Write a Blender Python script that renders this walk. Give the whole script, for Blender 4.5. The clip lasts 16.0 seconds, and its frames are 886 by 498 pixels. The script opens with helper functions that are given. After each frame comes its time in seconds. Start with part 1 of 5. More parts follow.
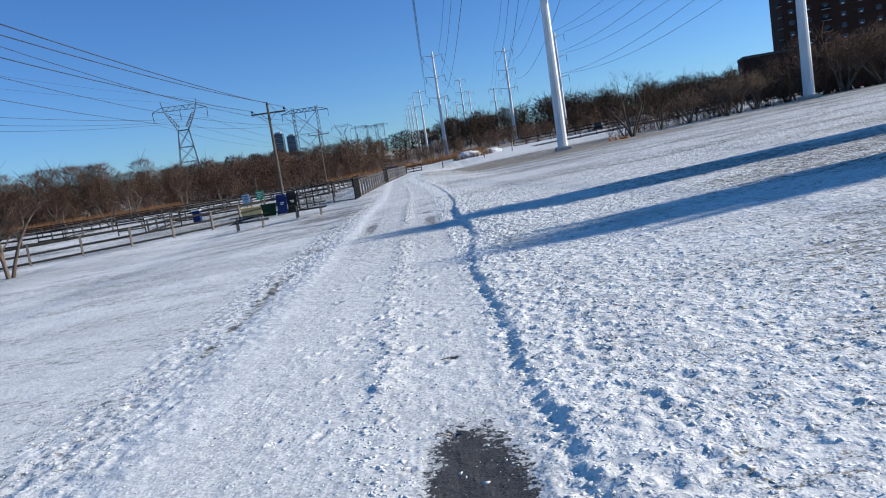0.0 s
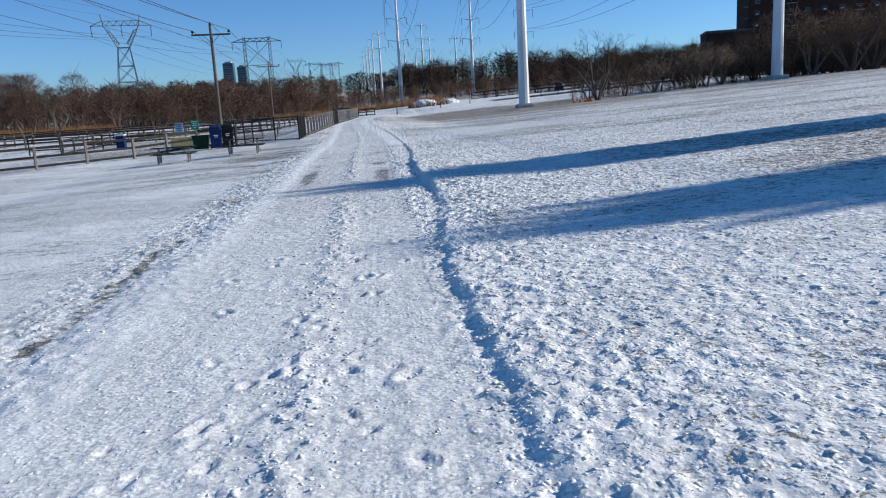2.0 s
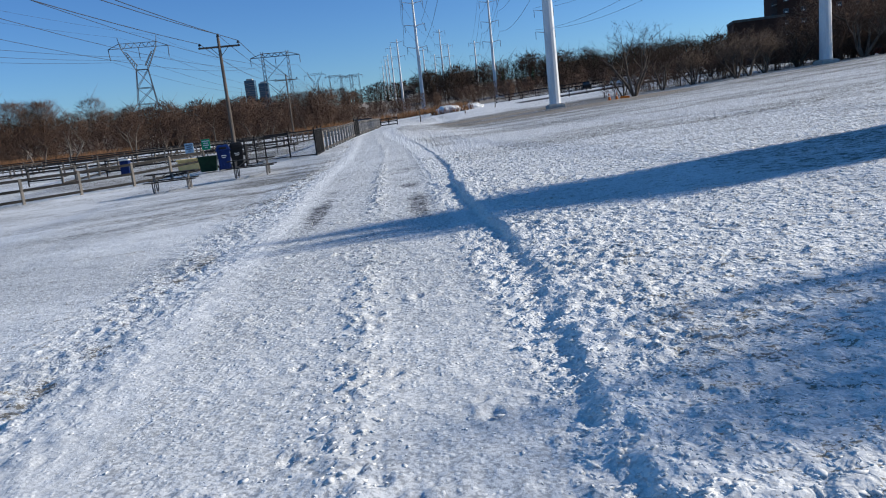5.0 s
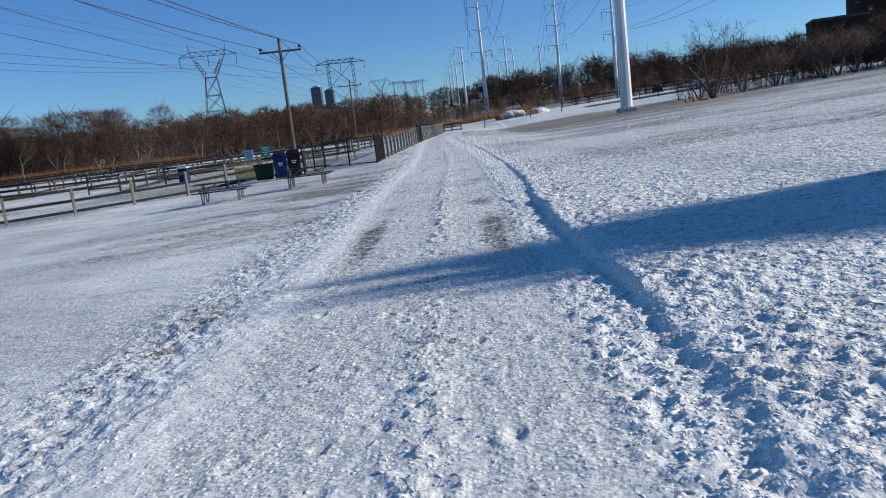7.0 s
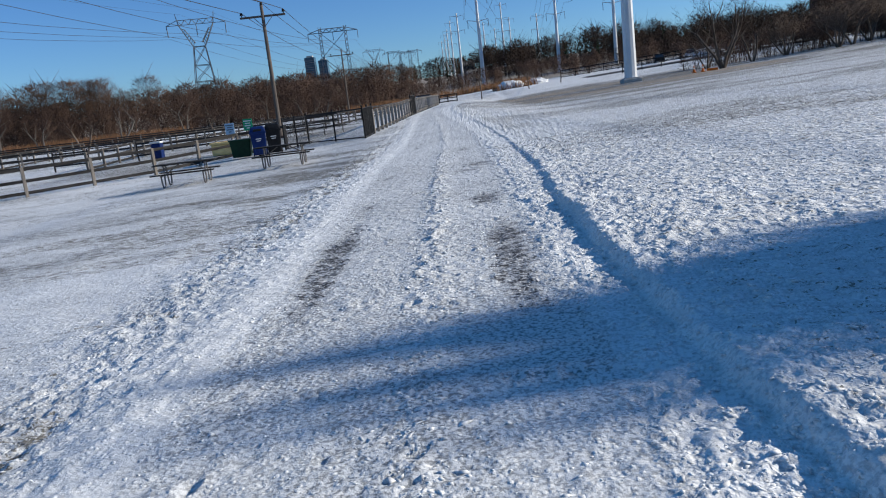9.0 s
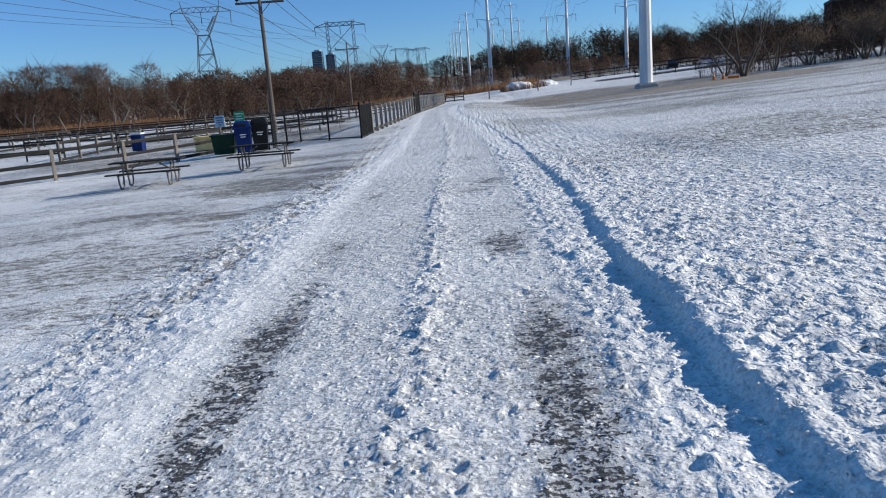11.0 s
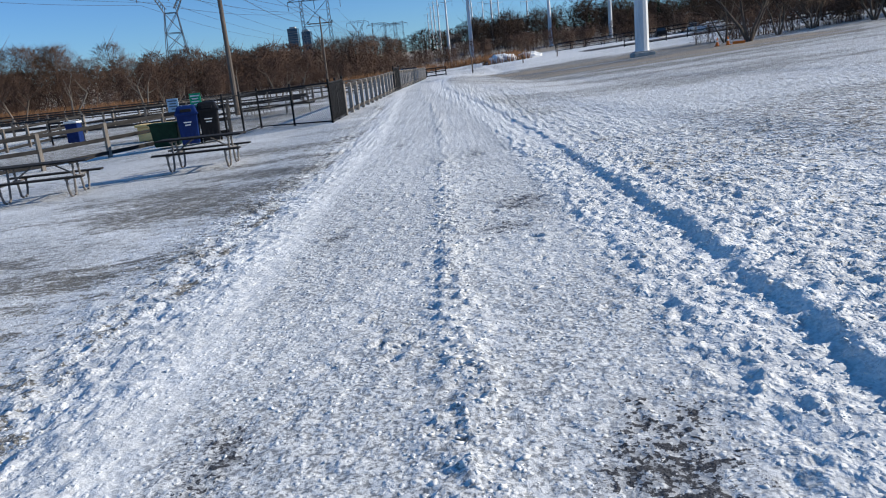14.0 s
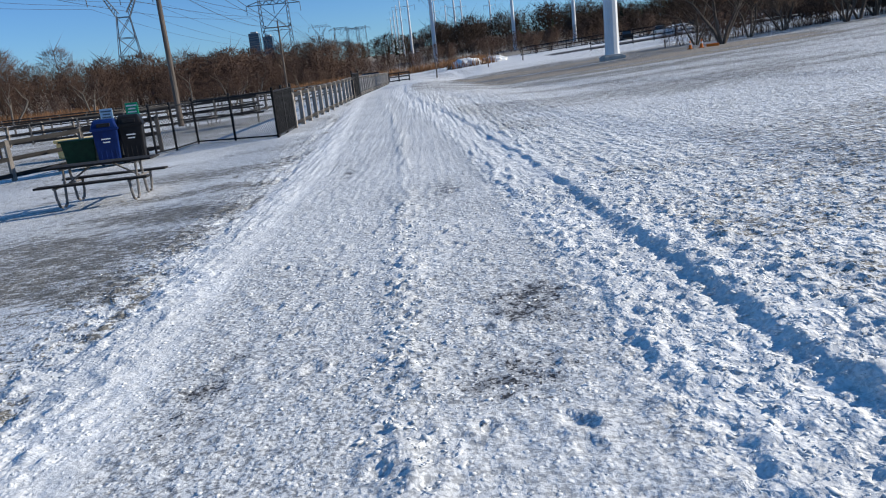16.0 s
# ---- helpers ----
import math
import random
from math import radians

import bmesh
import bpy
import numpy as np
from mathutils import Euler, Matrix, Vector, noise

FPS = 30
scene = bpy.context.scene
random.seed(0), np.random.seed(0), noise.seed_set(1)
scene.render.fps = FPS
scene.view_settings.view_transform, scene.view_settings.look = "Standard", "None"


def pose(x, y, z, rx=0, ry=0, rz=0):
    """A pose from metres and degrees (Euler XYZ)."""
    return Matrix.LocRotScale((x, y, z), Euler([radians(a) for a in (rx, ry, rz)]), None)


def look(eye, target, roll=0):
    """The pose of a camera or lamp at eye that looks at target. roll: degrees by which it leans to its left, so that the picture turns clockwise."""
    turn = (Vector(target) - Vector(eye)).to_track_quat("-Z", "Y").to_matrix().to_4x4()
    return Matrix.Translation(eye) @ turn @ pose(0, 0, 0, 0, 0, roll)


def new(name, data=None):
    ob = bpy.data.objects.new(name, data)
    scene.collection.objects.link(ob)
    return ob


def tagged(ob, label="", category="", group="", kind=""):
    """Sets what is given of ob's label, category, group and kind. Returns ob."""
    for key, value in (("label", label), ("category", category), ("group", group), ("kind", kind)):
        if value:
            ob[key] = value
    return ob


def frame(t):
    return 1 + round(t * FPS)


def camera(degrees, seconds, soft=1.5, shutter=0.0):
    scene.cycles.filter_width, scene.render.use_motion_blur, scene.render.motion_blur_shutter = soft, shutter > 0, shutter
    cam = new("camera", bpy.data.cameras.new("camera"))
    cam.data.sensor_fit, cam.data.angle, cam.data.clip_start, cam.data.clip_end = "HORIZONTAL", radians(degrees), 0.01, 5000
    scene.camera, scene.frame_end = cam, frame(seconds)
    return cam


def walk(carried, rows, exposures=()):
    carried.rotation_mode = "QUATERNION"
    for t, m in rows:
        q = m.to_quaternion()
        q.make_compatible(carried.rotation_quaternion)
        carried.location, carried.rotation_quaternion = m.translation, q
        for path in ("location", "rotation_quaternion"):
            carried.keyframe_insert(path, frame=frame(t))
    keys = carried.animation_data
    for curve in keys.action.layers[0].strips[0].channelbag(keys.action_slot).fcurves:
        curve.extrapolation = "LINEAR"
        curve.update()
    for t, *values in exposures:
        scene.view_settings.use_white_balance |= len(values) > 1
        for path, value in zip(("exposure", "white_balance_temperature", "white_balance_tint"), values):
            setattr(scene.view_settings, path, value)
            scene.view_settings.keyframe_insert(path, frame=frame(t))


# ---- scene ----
cam = camera(62.1, 16.0, 1.1)
PATH = [
    (0, (-0.045, 0.295, 1.659), (-0.040, 2.282, 1.429), -8.69),
    (0.5, (-0.093, 1.351, 1.663), (-0.080, 3.327, 1.352), -9.58),
    (1, (-0.096, 2.436, 1.620), (-0.045, 4.410, 1.300), -8.48),
    (1.5, (-0.092, 3.353, 1.592), (-0.007, 5.320, 1.238), -7.18),
    (2, (-0.144, 4.311, 1.549), (-0.004, 6.270, 1.171), -3.28),
    (2.5, (-0.168, 5.248, 1.561), (-0.016, 7.229, 1.328), -5.19),
    (3, (-0.199, 6.057, 1.508), (-0.106, 8.033, 1.211), -3.99),
    (3.5, (-0.254, 7.038, 1.486), (-0.159, 8.997, 1.094), -3.18),
    (4, (-0.239, 7.857, 1.483), (-0.147, 9.814, 1.080), -4.07),
    (4.5, (-0.277, 8.700, 1.512), (-0.174, 10.661, 1.133), -5.68),
    (7, (-0.467, 12.332, 1.497), (-0.565, 14.303, 1.174), -6.58),
    (7.5, (-0.450, 13.107, 1.490), (-0.537, 15.078, 1.162), -6.48),
    (8, (-0.521, 13.981, 1.507), (-0.606, 15.949, 1.161), -6.28),
    (10.5, (-0.563, 18.347, 1.551), (-0.671, 20.293, 1.101), -7.07),
    (11, (-0.622, 19.218, 1.537), (-0.718, 21.175, 1.135), -4.47),
    (11.5, (-0.658, 20.062, 1.549), (-0.771, 21.995, 1.050), -3.96),
    (12, (-0.738, 20.968, 1.559), (-0.836, 22.926, 1.164), -5.68),
    (12.5, (-0.788, 21.842, 1.555), (-0.822, 23.808, 1.189), -4.58),
    (13, (-0.896, 22.794, 1.541), (-0.811, 24.762, 1.195), -3.38),
    (13.5, (-1.045, 23.644, 1.513), (-1.081, 25.610, 1.148), -4.28),
    (14, (-1.052, 24.466, 1.506), (-1.109, 26.410, 1.037), -5.86),
    (14.5, (-1.075, 25.474, 1.524), (-1.060, 27.446, 1.189), -4.08),
    (15, (-0.995, 26.260, 1.540), (-0.894, 28.227, 1.194), -4.78),
    (15.5, (-1.010, 27.112, 1.525), (-0.904, 29.067, 1.117), -4.27),
    (16, (-0.985, 27.921, 1.552), (-0.951, 29.865, 1.085), -6.16),
]
EXPOSURES = [(0, 0.76), (4.5, 0.62), (7, 0.55), (8, 0.53), (10.5, 0.66), (16, 0.70)]
walk(cam, [(t, look(eye, target, roll)) for t, eye, target, roll in PATH], EXPOSURES)

# ---------------------------------------------------------------- light
SUN_AZ, SUN_EL = 8.0, 24.0      # degrees from +x towards +y; above the horizon
world = bpy.data.worlds.new("sky")
scene.world = world
world.use_nodes = True
sky_nodes = world.node_tree
sky = sky_nodes.nodes.new("ShaderNodeTexSky")
sky.sky_type, sky.sun_disc = "NISHITA", False
sky.sun_elevation, sky.sun_rotation = radians(SUN_EL), radians(90 - SUN_AZ)
sky.altitude, sky.air_density, sky.dust_density, sky.ozone_density = 300, 1.0, 0.05, 1.6
sky_back = sky_nodes.nodes["Background"]
sky_back.inputs["Strength"].default_value = 0.058
deep = sky_nodes.nodes.new("ShaderNodeHueSaturation")
deep.inputs["Saturation"].default_value = 1.12
tint = sky_nodes.nodes.new("ShaderNodeMix")
tint.data_type, tint.blend_type = "RGBA", "MULTIPLY"
tint.inputs[0].default_value, tint.inputs[7].default_value = 1.0, (0.53, 0.86, 1.38, 1)
sky_nodes.links.new(sky.outputs[0], deep.inputs["Color"])
sky_nodes.links.new(deep.outputs[0], tint.inputs[6])
clear = sky_nodes.nodes.new("ShaderNodeMix")       # the deep clear blue of the upper sky
clear.data_type, clear.blend_type = "RGBA", "LIGHTEN"
clear.inputs[0].default_value, clear.inputs[7].default_value = 1.0, (0.40, 1.70, 4.0, 1)
sky_nodes.links.new(tint.outputs[2], clear.inputs[6])
sky_nodes.links.new(clear.outputs[2], sky_back.inputs["Color"])
sun_data = bpy.data.lights.new("sun", "SUN")
sun_data.energy, sun_data.angle, sun_data.color = 3.95, radians(0.53), (1.0, 0.925, 0.80)
sun = new("sun", sun_data)
sun_dir = Vector((math.cos(radians(SUN_AZ)) * math.cos(radians(SUN_EL)), math.sin(radians(SUN_AZ)) * math.cos(radians(SUN_EL)), math.sin(radians(SUN_EL))))
sun.matrix_world = look(sun_dir * 60 + Vector((0, 20, 0)), (0, 20, 0))

# ---------------------------------------------------------------- helpers
def smooth(a, b, x):
    u = np.clip((np.asarray(x, float) - a) / (b - a), 0, 1)
    return u * u * (3 - 2 * u)


def lattice(ix, iy, seed):
    """Random numbers from 0 to 1 on a whole-number lattice."""
    n = (ix.astype(np.int64) * 374761393 + iy.astype(np.int64) * 668265263 + seed * 974634541) & 0xFFFFFFFF
    n = ((n ^ (n >> 13)) * 1274126177) & 0xFFFFFFFF
    return ((n ^ (n >> 16)) & 0xFFFF) / 65535.0


def grain(x, y, size, seed):
    """Smooth noise from 0 to 1 with bumps of that size."""
    x, y = np.asarray(x, float) / size, np.asarray(y, float) / size
    ix, iy = np.floor(x), np.floor(y)
    u, v = x - ix, y - iy
    u, v = u * u * (3 - 2 * u), v * v * (3 - 2 * v)
    a, b = lattice(ix, iy, seed), lattice(ix + 1, iy, seed)
    c, d = lattice(ix, iy + 1, seed), lattice(ix + 1, iy + 1, seed)
    return (a * (1 - u) + b * u) * (1 - v) + (c * (1 - u) + d * u) * v


def cloud(x, y, size, seed, octaves=3):
    total, weight = 0.0, 0.0
    for k in range(octaves):
        total = total + grain(x + 17.3 * k, y - 9.1 * k, size / 2.03 ** k, seed + k) / 1.8 ** k
        weight += 1 / 1.8 ** k
    return total / weight


def material(name):
    m = bpy.data.materials.new(name)
    m.use_nodes = True
    nodes, links = m.node_tree.nodes, m.node_tree.links
    return m, nodes, links, nodes["Principled BSDF"]


def node(nodes, kind, **values):
    n = nodes.new(kind)
    for key, value in values.items():
        if key in n.inputs:
            n.inputs[key].default_value = value
    return n


def coords(nodes, links, scale=(1, 1, 1)):
    where = nodes.new("ShaderNodeTexCoord")
    mapping = node(nodes, "ShaderNodeMapping", Scale=scale)
    links.new(where.outputs["Object"], mapping.inputs["Vector"])
    return mapping.outputs["Vector"]


def surface(name, dark, light, rough=0.7, metal=0.0, scale=6.0, stretch=(1, 1, 1), bump=0.3, fine=40.0, vary=0.0):
    """A material with mottling at two scales and a fine relief; vary: how much each object differs in lightness."""
    m, nodes, links, shader = material(name)
    at = coords(nodes, links, stretch)
    big = node(nodes, "ShaderNodeTexNoise", Scale=scale, Detail=4.0, Roughness=0.6)
    small = node(nodes, "ShaderNodeTexNoise", Scale=fine, Detail=3.0, Roughness=0.6)
    links.new(at, big.inputs["Vector"]), links.new(at, small.inputs["Vector"])
    both = nodes.new("ShaderNodeMath")
    both.operation = "MULTIPLY_ADD"
    links.new(small.outputs["Fac"], both.inputs[0])
    both.inputs[1].default_value = 0.5
    links.new(big.outputs["Fac"], both.inputs[2])
    spread = node(nodes, "ShaderNodeMapRange")
    spread.inputs["From Min"].default_value, spread.inputs["From Max"].default_value = 0.5, 1.0
    links.new(both.outputs[0], spread.inputs["Value"])
    mix = nodes.new("ShaderNodeMix")
    mix.data_type = "RGBA"
    mix.inputs[6].default_value, mix.inputs[7].default_value = (*dark, 1), (*light, 1)
    links.new(spread.outputs[0], mix.inputs[0])
    colour = mix.outputs[2]
    if vary:
        info, hsv = nodes.new("ShaderNodeObjectInfo"), nodes.new("ShaderNodeHueSaturation")
        gain = node(nodes, "ShaderNodeMapRange")
        gain.inputs["To Min"].default_value, gain.inputs["To Max"].default_value = 1 - vary, 1 + vary
        links.new(info.outputs["Random"], gain.inputs["Value"])
        links.new(gain.outputs[0], hsv.inputs["Value"]), links.new(colour, hsv.inputs["Color"])
        colour = hsv.outputs[0]
    links.new(colour, shader.inputs["Base Color"])
    relief = node(nodes, "ShaderNodeBump", Strength=bump, Distance=0.01)
    links.new(small.outputs["Fac"], relief.inputs["Height"])
    links.new(relief.outputs[0], shader.inputs["Normal"])
    shader.inputs["Roughness"].default_value, shader.inputs["Metallic"].default_value = rough, metal
    shader.inputs["Specular IOR Level"].default_value = 0.5 if rough < 0.45 else 0.15
    return m


def island(name, dark, light, rough=0.9):
    """A material in which every separate piece of a joined mesh has its own shade."""
    m, nodes, links, shader = material(name)
    geo = nodes.new("ShaderNodeNewGeometry")
    mix = nodes.new("ShaderNodeMix")
    mix.data_type = "RGBA"
    mix.inputs[6].default_value, mix.inputs[7].default_value = (*dark, 1), (*light, 1)
    links.new(geo.outputs["Random Per Island"], mix.inputs[0])
    at = coords(nodes, links)
    patch = node(nodes, "ShaderNodeTexNoise", Scale=0.12, Detail=3.0)
    links.new(at, patch.inputs["Vector"])
    gain = node(nodes, "ShaderNodeMapRange")
    gain.inputs["From Min"].default_value, gain.inputs["From Max"].default_value = 0.3, 0.7
    gain.inputs["To Min"].default_value, gain.inputs["To Max"].default_value = 0.7, 1.3
    links.new(patch.outputs["Fac"], gain.inputs["Value"])
    hsv = nodes.new("ShaderNodeHueSaturation")
    links.new(gain.outputs[0], hsv.inputs["Value"]), links.new(mix.outputs[2], hsv.inputs["Color"])
    links.new(hsv.outputs[0], shader.inputs["Base Color"])
    shader.inputs["Roughness"].default_value, shader.inputs["Specular IOR Level"].default_value = rough, 0.08
    return m


def raw_mesh(name, verts, faces, mat, shade=False):
    me = bpy.data.meshes.new(name)
    me.from_pydata([tuple(v) for v in verts], [], [tuple(q) for q in faces])
    me.materials.append(mat)
    if shade:
        me.polygons.foreach_set("use_smooth", [True] * len(me.polygons))
    me.update()
    return me


def finish(bm, name, mat, shade=False):
    me = bpy.data.meshes.new(name)
    bm.to_mesh(me)
    bm.free()
    me.materials.append(mat)
    if shade:
        me.polygons.foreach_set("use_smooth", [True] * len(me.polygons))
    return me


def part(name, bm, mat, parent, label="", shade=False):
    ob = new(name, finish(bm, name, mat, shade))
    ob.parent = parent
    return tagged(ob, label)


def thing(name, at, label, category, group="", kind="", turn=0.0):
    ob = new(name)
    ob.empty_display_size = 0.3
    ob.matrix_basis = pose(*at, 0, 0, turn)
    return tagged(ob, label, category, group, kind)


def box(bm, lo, hi, bevel=0.0, m=None):
    """Adds a box between two corners, with rounded edges."""
    lo, hi = Vector(lo), Vector(hi)
    made = bmesh.ops.create_cube(bm, size=1.0)["verts"]
    for v in made:
        v.co = Vector([(lo[k] + hi[k]) / 2 + v.co[k] * (hi[k] - lo[k]) for k in range(3)])
    if bevel:
        edges = list({e for v in made for e in v.link_edges})
        made = bmesh.ops.bevel(bm, geom=edges, offset=bevel, segments=2, affect="EDGES", profile=0.5)["verts"]
    if m:
        bmesh.ops.transform(bm, matrix=m, verts=made)
    return bm


def rod(bm, a, b, r0, r1=None, sides=8, caps=True):
    """Adds a round, tapered bar from a to b."""
    a, b = Vector(a), Vector(b)
    r1 = r0 if r1 is None else r1
    turn = (b - a).to_track_quat("Z", "Y").to_matrix().to_4x4()
    m = Matrix.Translation((a + b) / 2) @ turn
    bmesh.ops.create_cone(bm, cap_ends=caps, segments=sides, radius1=r0, radius2=r1, depth=(b - a).length, matrix=m)
    return bm


def bent(bm, points, r, sides=6):
    """Adds a bar through several points with ball joints at its bends."""
    for a, b in zip(points, points[1:]):
        rod(bm, a, b, r, r, sides)
    for p in points[1:-1]:
        bmesh.ops.create_icosphere(bm, subdivisions=1, radius=r * 1.03, matrix=Matrix.Translation(p))
    return bm


def fresh():
    return bmesh.new()


# ---------------------------------------------------------------- the lie of the land
CROSS = math.tan(radians(1.3))


def land(x, y):
    """The height of the ground without its small relief."""
    x, y = np.asarray(x, float), np.asarray(y, float)
    right, left = np.maximum(x - 1, 0), np.maximum(-2.5 - x, 0)
    z = np.clip(x, -2.5, 1) * CROSS + 0.053 * np.minimum(right, 60)
    z = z - 0.040 * np.minimum(left, 12) - 0.008 * np.clip(left - 12, 0, 10)
    lee = smooth(-6, 1, -x)
    rise = 0.022 * np.clip(y - 42, 0, 30) + 0.006 * np.clip(y - 72, 0, 78) + 0.022 * np.clip(y - 150, 0, 110)
    z = z + rise * lee + (0.03 * np.clip(y - 112, 0, 80) + 0.02 * np.clip(y - 192, 0, 420)) * (1 - lee)
    return z + 0.012 * np.clip(y - 260, 0, 442) * lee + 14 * smooth(260, 800, y) + 22 * smooth(800, 2400, y)


def bend(y):
    """How far the path swings to the left, and at its far end back to the right."""
    return -1.9 * smooth(40, 76, y) + 0.006 * np.clip(np.asarray(y, float) - 86, 0, 40) ** 2


def path_right(y):
    return np.clip(0.30 - 0.012 * (y - 10), -0.35, 0.4) + bend(y)


def path_left(y):
    return np.clip(-2.1 - 0.028 * (y - 12), -2.75, -1.85) + bend(y) + 1.0 * smooth(40, 76, y)


def crispness(y):
    """How sharply the snow's crust is broken: softer where the walk begins."""
    return 0.42 + 0.40 * smooth(11, 17, y)


def bump_at(x, y, cx, cy, rx, ry):
    return np.exp(-((x - cx) / rx) ** 2 - ((y - cy) / ry) ** 2)


def snow(x, y):
    """The small relief of the snow over the land, and how far asphalt, grass and ice show in it."""
    pr, pl = path_right(y), path_left(y)
    wob = ((grain(x * 0, y, 0.9, 5) - 0.5) * 0.16 + (grain(x * 0, y, 0.27, 6) - 0.5) * 0.10) * (0.6 + 0.9 * smooth(10.5, 13, y) - 1.1 * smooth(16, 18.5, y))
    near = smooth(60, 30, np.abs(x)) * smooth(90, 50, y) * (0.4 + 0.7 * crispness(y))
    mid = (pr + pl) / 2 + 0.12
    lump = cloud(x, y, 0.12, 11, 3)
    crumb = np.maximum(grain(x, y, 0.065, 21) - 0.42, 0) * 1.8
    big = cloud(x, y, 0.8, 31, 3) - 0.5
    on_path = smooth(-0.12, 0.1, x - pl) * smooth(0.12, -0.1, x - pr)
    # the bank along the right edge, cut steep by a blade
    lip = pr + 0.12 + 0.36 * smooth(13.4, 15.6, y) + 0.28 * smooth(24, 32, y) + wob
    high = 0.035 + 0.015 * smooth(8, 11, y) + 0.042 * smooth(17, 18.7, y) - 0.042 * smooth(24.5, 27.5, y) - 0.02 * smooth(32, 42, y)
    high = high * (0.75 + 0.5 * grain(x * 0, y, 0.6, 8))
    step = 0.015 * smooth(-0.05, 0.05, x - pr - 0.1 - wob * 0.5) * smooth(0.4, 0.1, x - lip) * smooth(22, 26, y) * smooth(44, 38, y)
    bank = step + high * smooth(-0.06, 0.07, x - lip) * (1 - 0.75 * smooth(0.2, 2.6, x - lip))
    rubble = smooth(-0.2, 0.05, x - pr) * smooth(1.3, 0.1, x - lip)
    # the softer ridge along the left edge
    ridge = np.exp(-((x - pl + 0.38 + wob * 0.4) / 0.30) ** 2)
    middle = np.exp(-((x - mid - wob * 0.3) / 0.17) ** 2) * (0.4 + 0.6 * (grain(x, y, 1.3, 41) > 0.4))
    right_field = smooth(0.0, 0.7, x - lip)
    left_field = smooth(0.5, 1.2, pl - x)
    z = bank + near * rubble * (0.03 * crumb + 0.03 * (lump - 0.5) * (0.9 + 0.6 * smooth(10.5, 12.5, y) * smooth(18.5, 16.5, y)))
    z = z + near * ridge * (0.022 + 0.014 * (lump - 0.5) + 0.008 * crumb)
    verge = np.exp(-((x - pl + 1.05) / 0.6) ** 2)
    z = z + near * verge * (0.045 * (lump - 0.5) + 0.035 * crumb)
    z = z + near * middle * on_path * (0.035 * crumb + 0.02 * lump)
    z = z + near * on_path * (0.010 * (lump - 0.5) + 0.012 * np.maximum(grain(x, y, 0.11, 51) - 0.62, 0) * 2)
    clods = np.maximum(cloud(x, y, 0.13, 61, 2) - 0.45, 0)
    z = z + near * right_field * (0.05 * clods + 0.016 * crumb + 0.03 * big)
    z = z + near * left_field * (0.012 * (lump - 0.5) + 0.05 * big)
    crust = np.abs(grain(x, y, 0.075, 55) - 0.5) + 0.7 * np.abs(grain(x, y, 0.045, 56) - 0.5)
    z = z + near * (0.5 - crust) * (0.021 * on_path + 0.022 * (1 - on_path) * smooth(6, 3, np.abs(x)))
    groove = np.exp(-((x - pl + 0.86 + wob * 0.8) / 0.13) ** 2) * smooth(0.35, 0.65, 0.5 * grain(x * 0, y, 1.7, 71) + 0.5 * grain(x, y, 0.35, 72)) * smooth(6, 9, y)
    z = z - near * groove * 0.012
    # wheel tracks worn to the asphalt
    patchy = cloud(x, y, 0.55, 81, 4)
    worn = 1.0 * bump_at(x, y, -2.05 - 0.018 * (y - 20), 23.4, 0.24, 2.6)
    worn = np.maximum(worn, 1.05 * bump_at(x, y, -0.20, 22.6, 0.30, 2.2))
    worn = np.maximum(worn, 0.95 * bump_at(x, y, -0.30, 26.9, 0.36, 0.9))
    worn = np.maximum(worn, 1.0 * bump_at(x, y, -0.32, 32.6, 0.40, 0.55))
    worn = np.maximum(worn, 0.7 * bump_at(x, y, -0.62, 31.5, 0.40, 0.6))
    worn = np.maximum(worn, 0.55 * bump_at(x, y, -2.35, 31.8, 0.22, 1.3))
    worn = np.maximum(worn, 0.8 * bump_at(x, y, -2.2, 27.2, 0.25, 1.0))
    worn = np.maximum(worn, 0.6 * bump_at(x, y, -0.7, 38.0, 0.3, 1.2) + 0.6 * bump_at(x, y, -2.3, 41.0, 0.2, 2.0))
    first = 1.7 * bump_at(x, y, -0.03, 4.0, 0.25, 0.89)
    bare = np.clip(worn * (0.30 + 0.85 * patchy), 0, 0.58)
    bare = np.maximum(bare, np.clip(first * (0.45 + 0.9 * patchy), 0, 1.2))
    bare = np.maximum(bare, 1.2 * bump_at(x, y, -0.11, 6.48, 0.09, 0.06))
    z = z - 0.012 * bare
    turf = smooth(0.40, 0.62, cloud(x * 0.42, y, 1.1, 91, 5))
    flecks = smooth(24, 32, y) * smooth(50, 42, y) * smooth(10.5, 6.0, -x)
    grass = left_field * (0.12 + 0.14 * turf + 0.27 * flecks * (0.6 + 0.5 * turf) + 0.08 * smooth(9, 14, y) * turf)
    park = smooth(-1.0, 2.0, y - 52.5 - 0.95 * (x + 11.9)) * smooth(-6.5, -8.5, x) * smooth(46, 50, y + 0.0 * x - np.minimum(0, x + 12) * 0.9)
    grass = np.maximum(grass, park * smooth(104, 80, y) * (0.16 + 0.38 * smooth(0.42, 0.56, cloud(x * 0.16, y, 2.2, 141, 3))))
    grass = np.maximum(grass, groove * 0.57)
    far_right = 0.19 + smooth(1.5, 10, x) * 0.10 + smooth(40, 90, y) * 0.22
    grass = np.maximum(grass, right_field * (far_right + 0.22 * smooth(0.45, 0.7, cloud(x * 0.5, y, 3.0, 101, 3))))
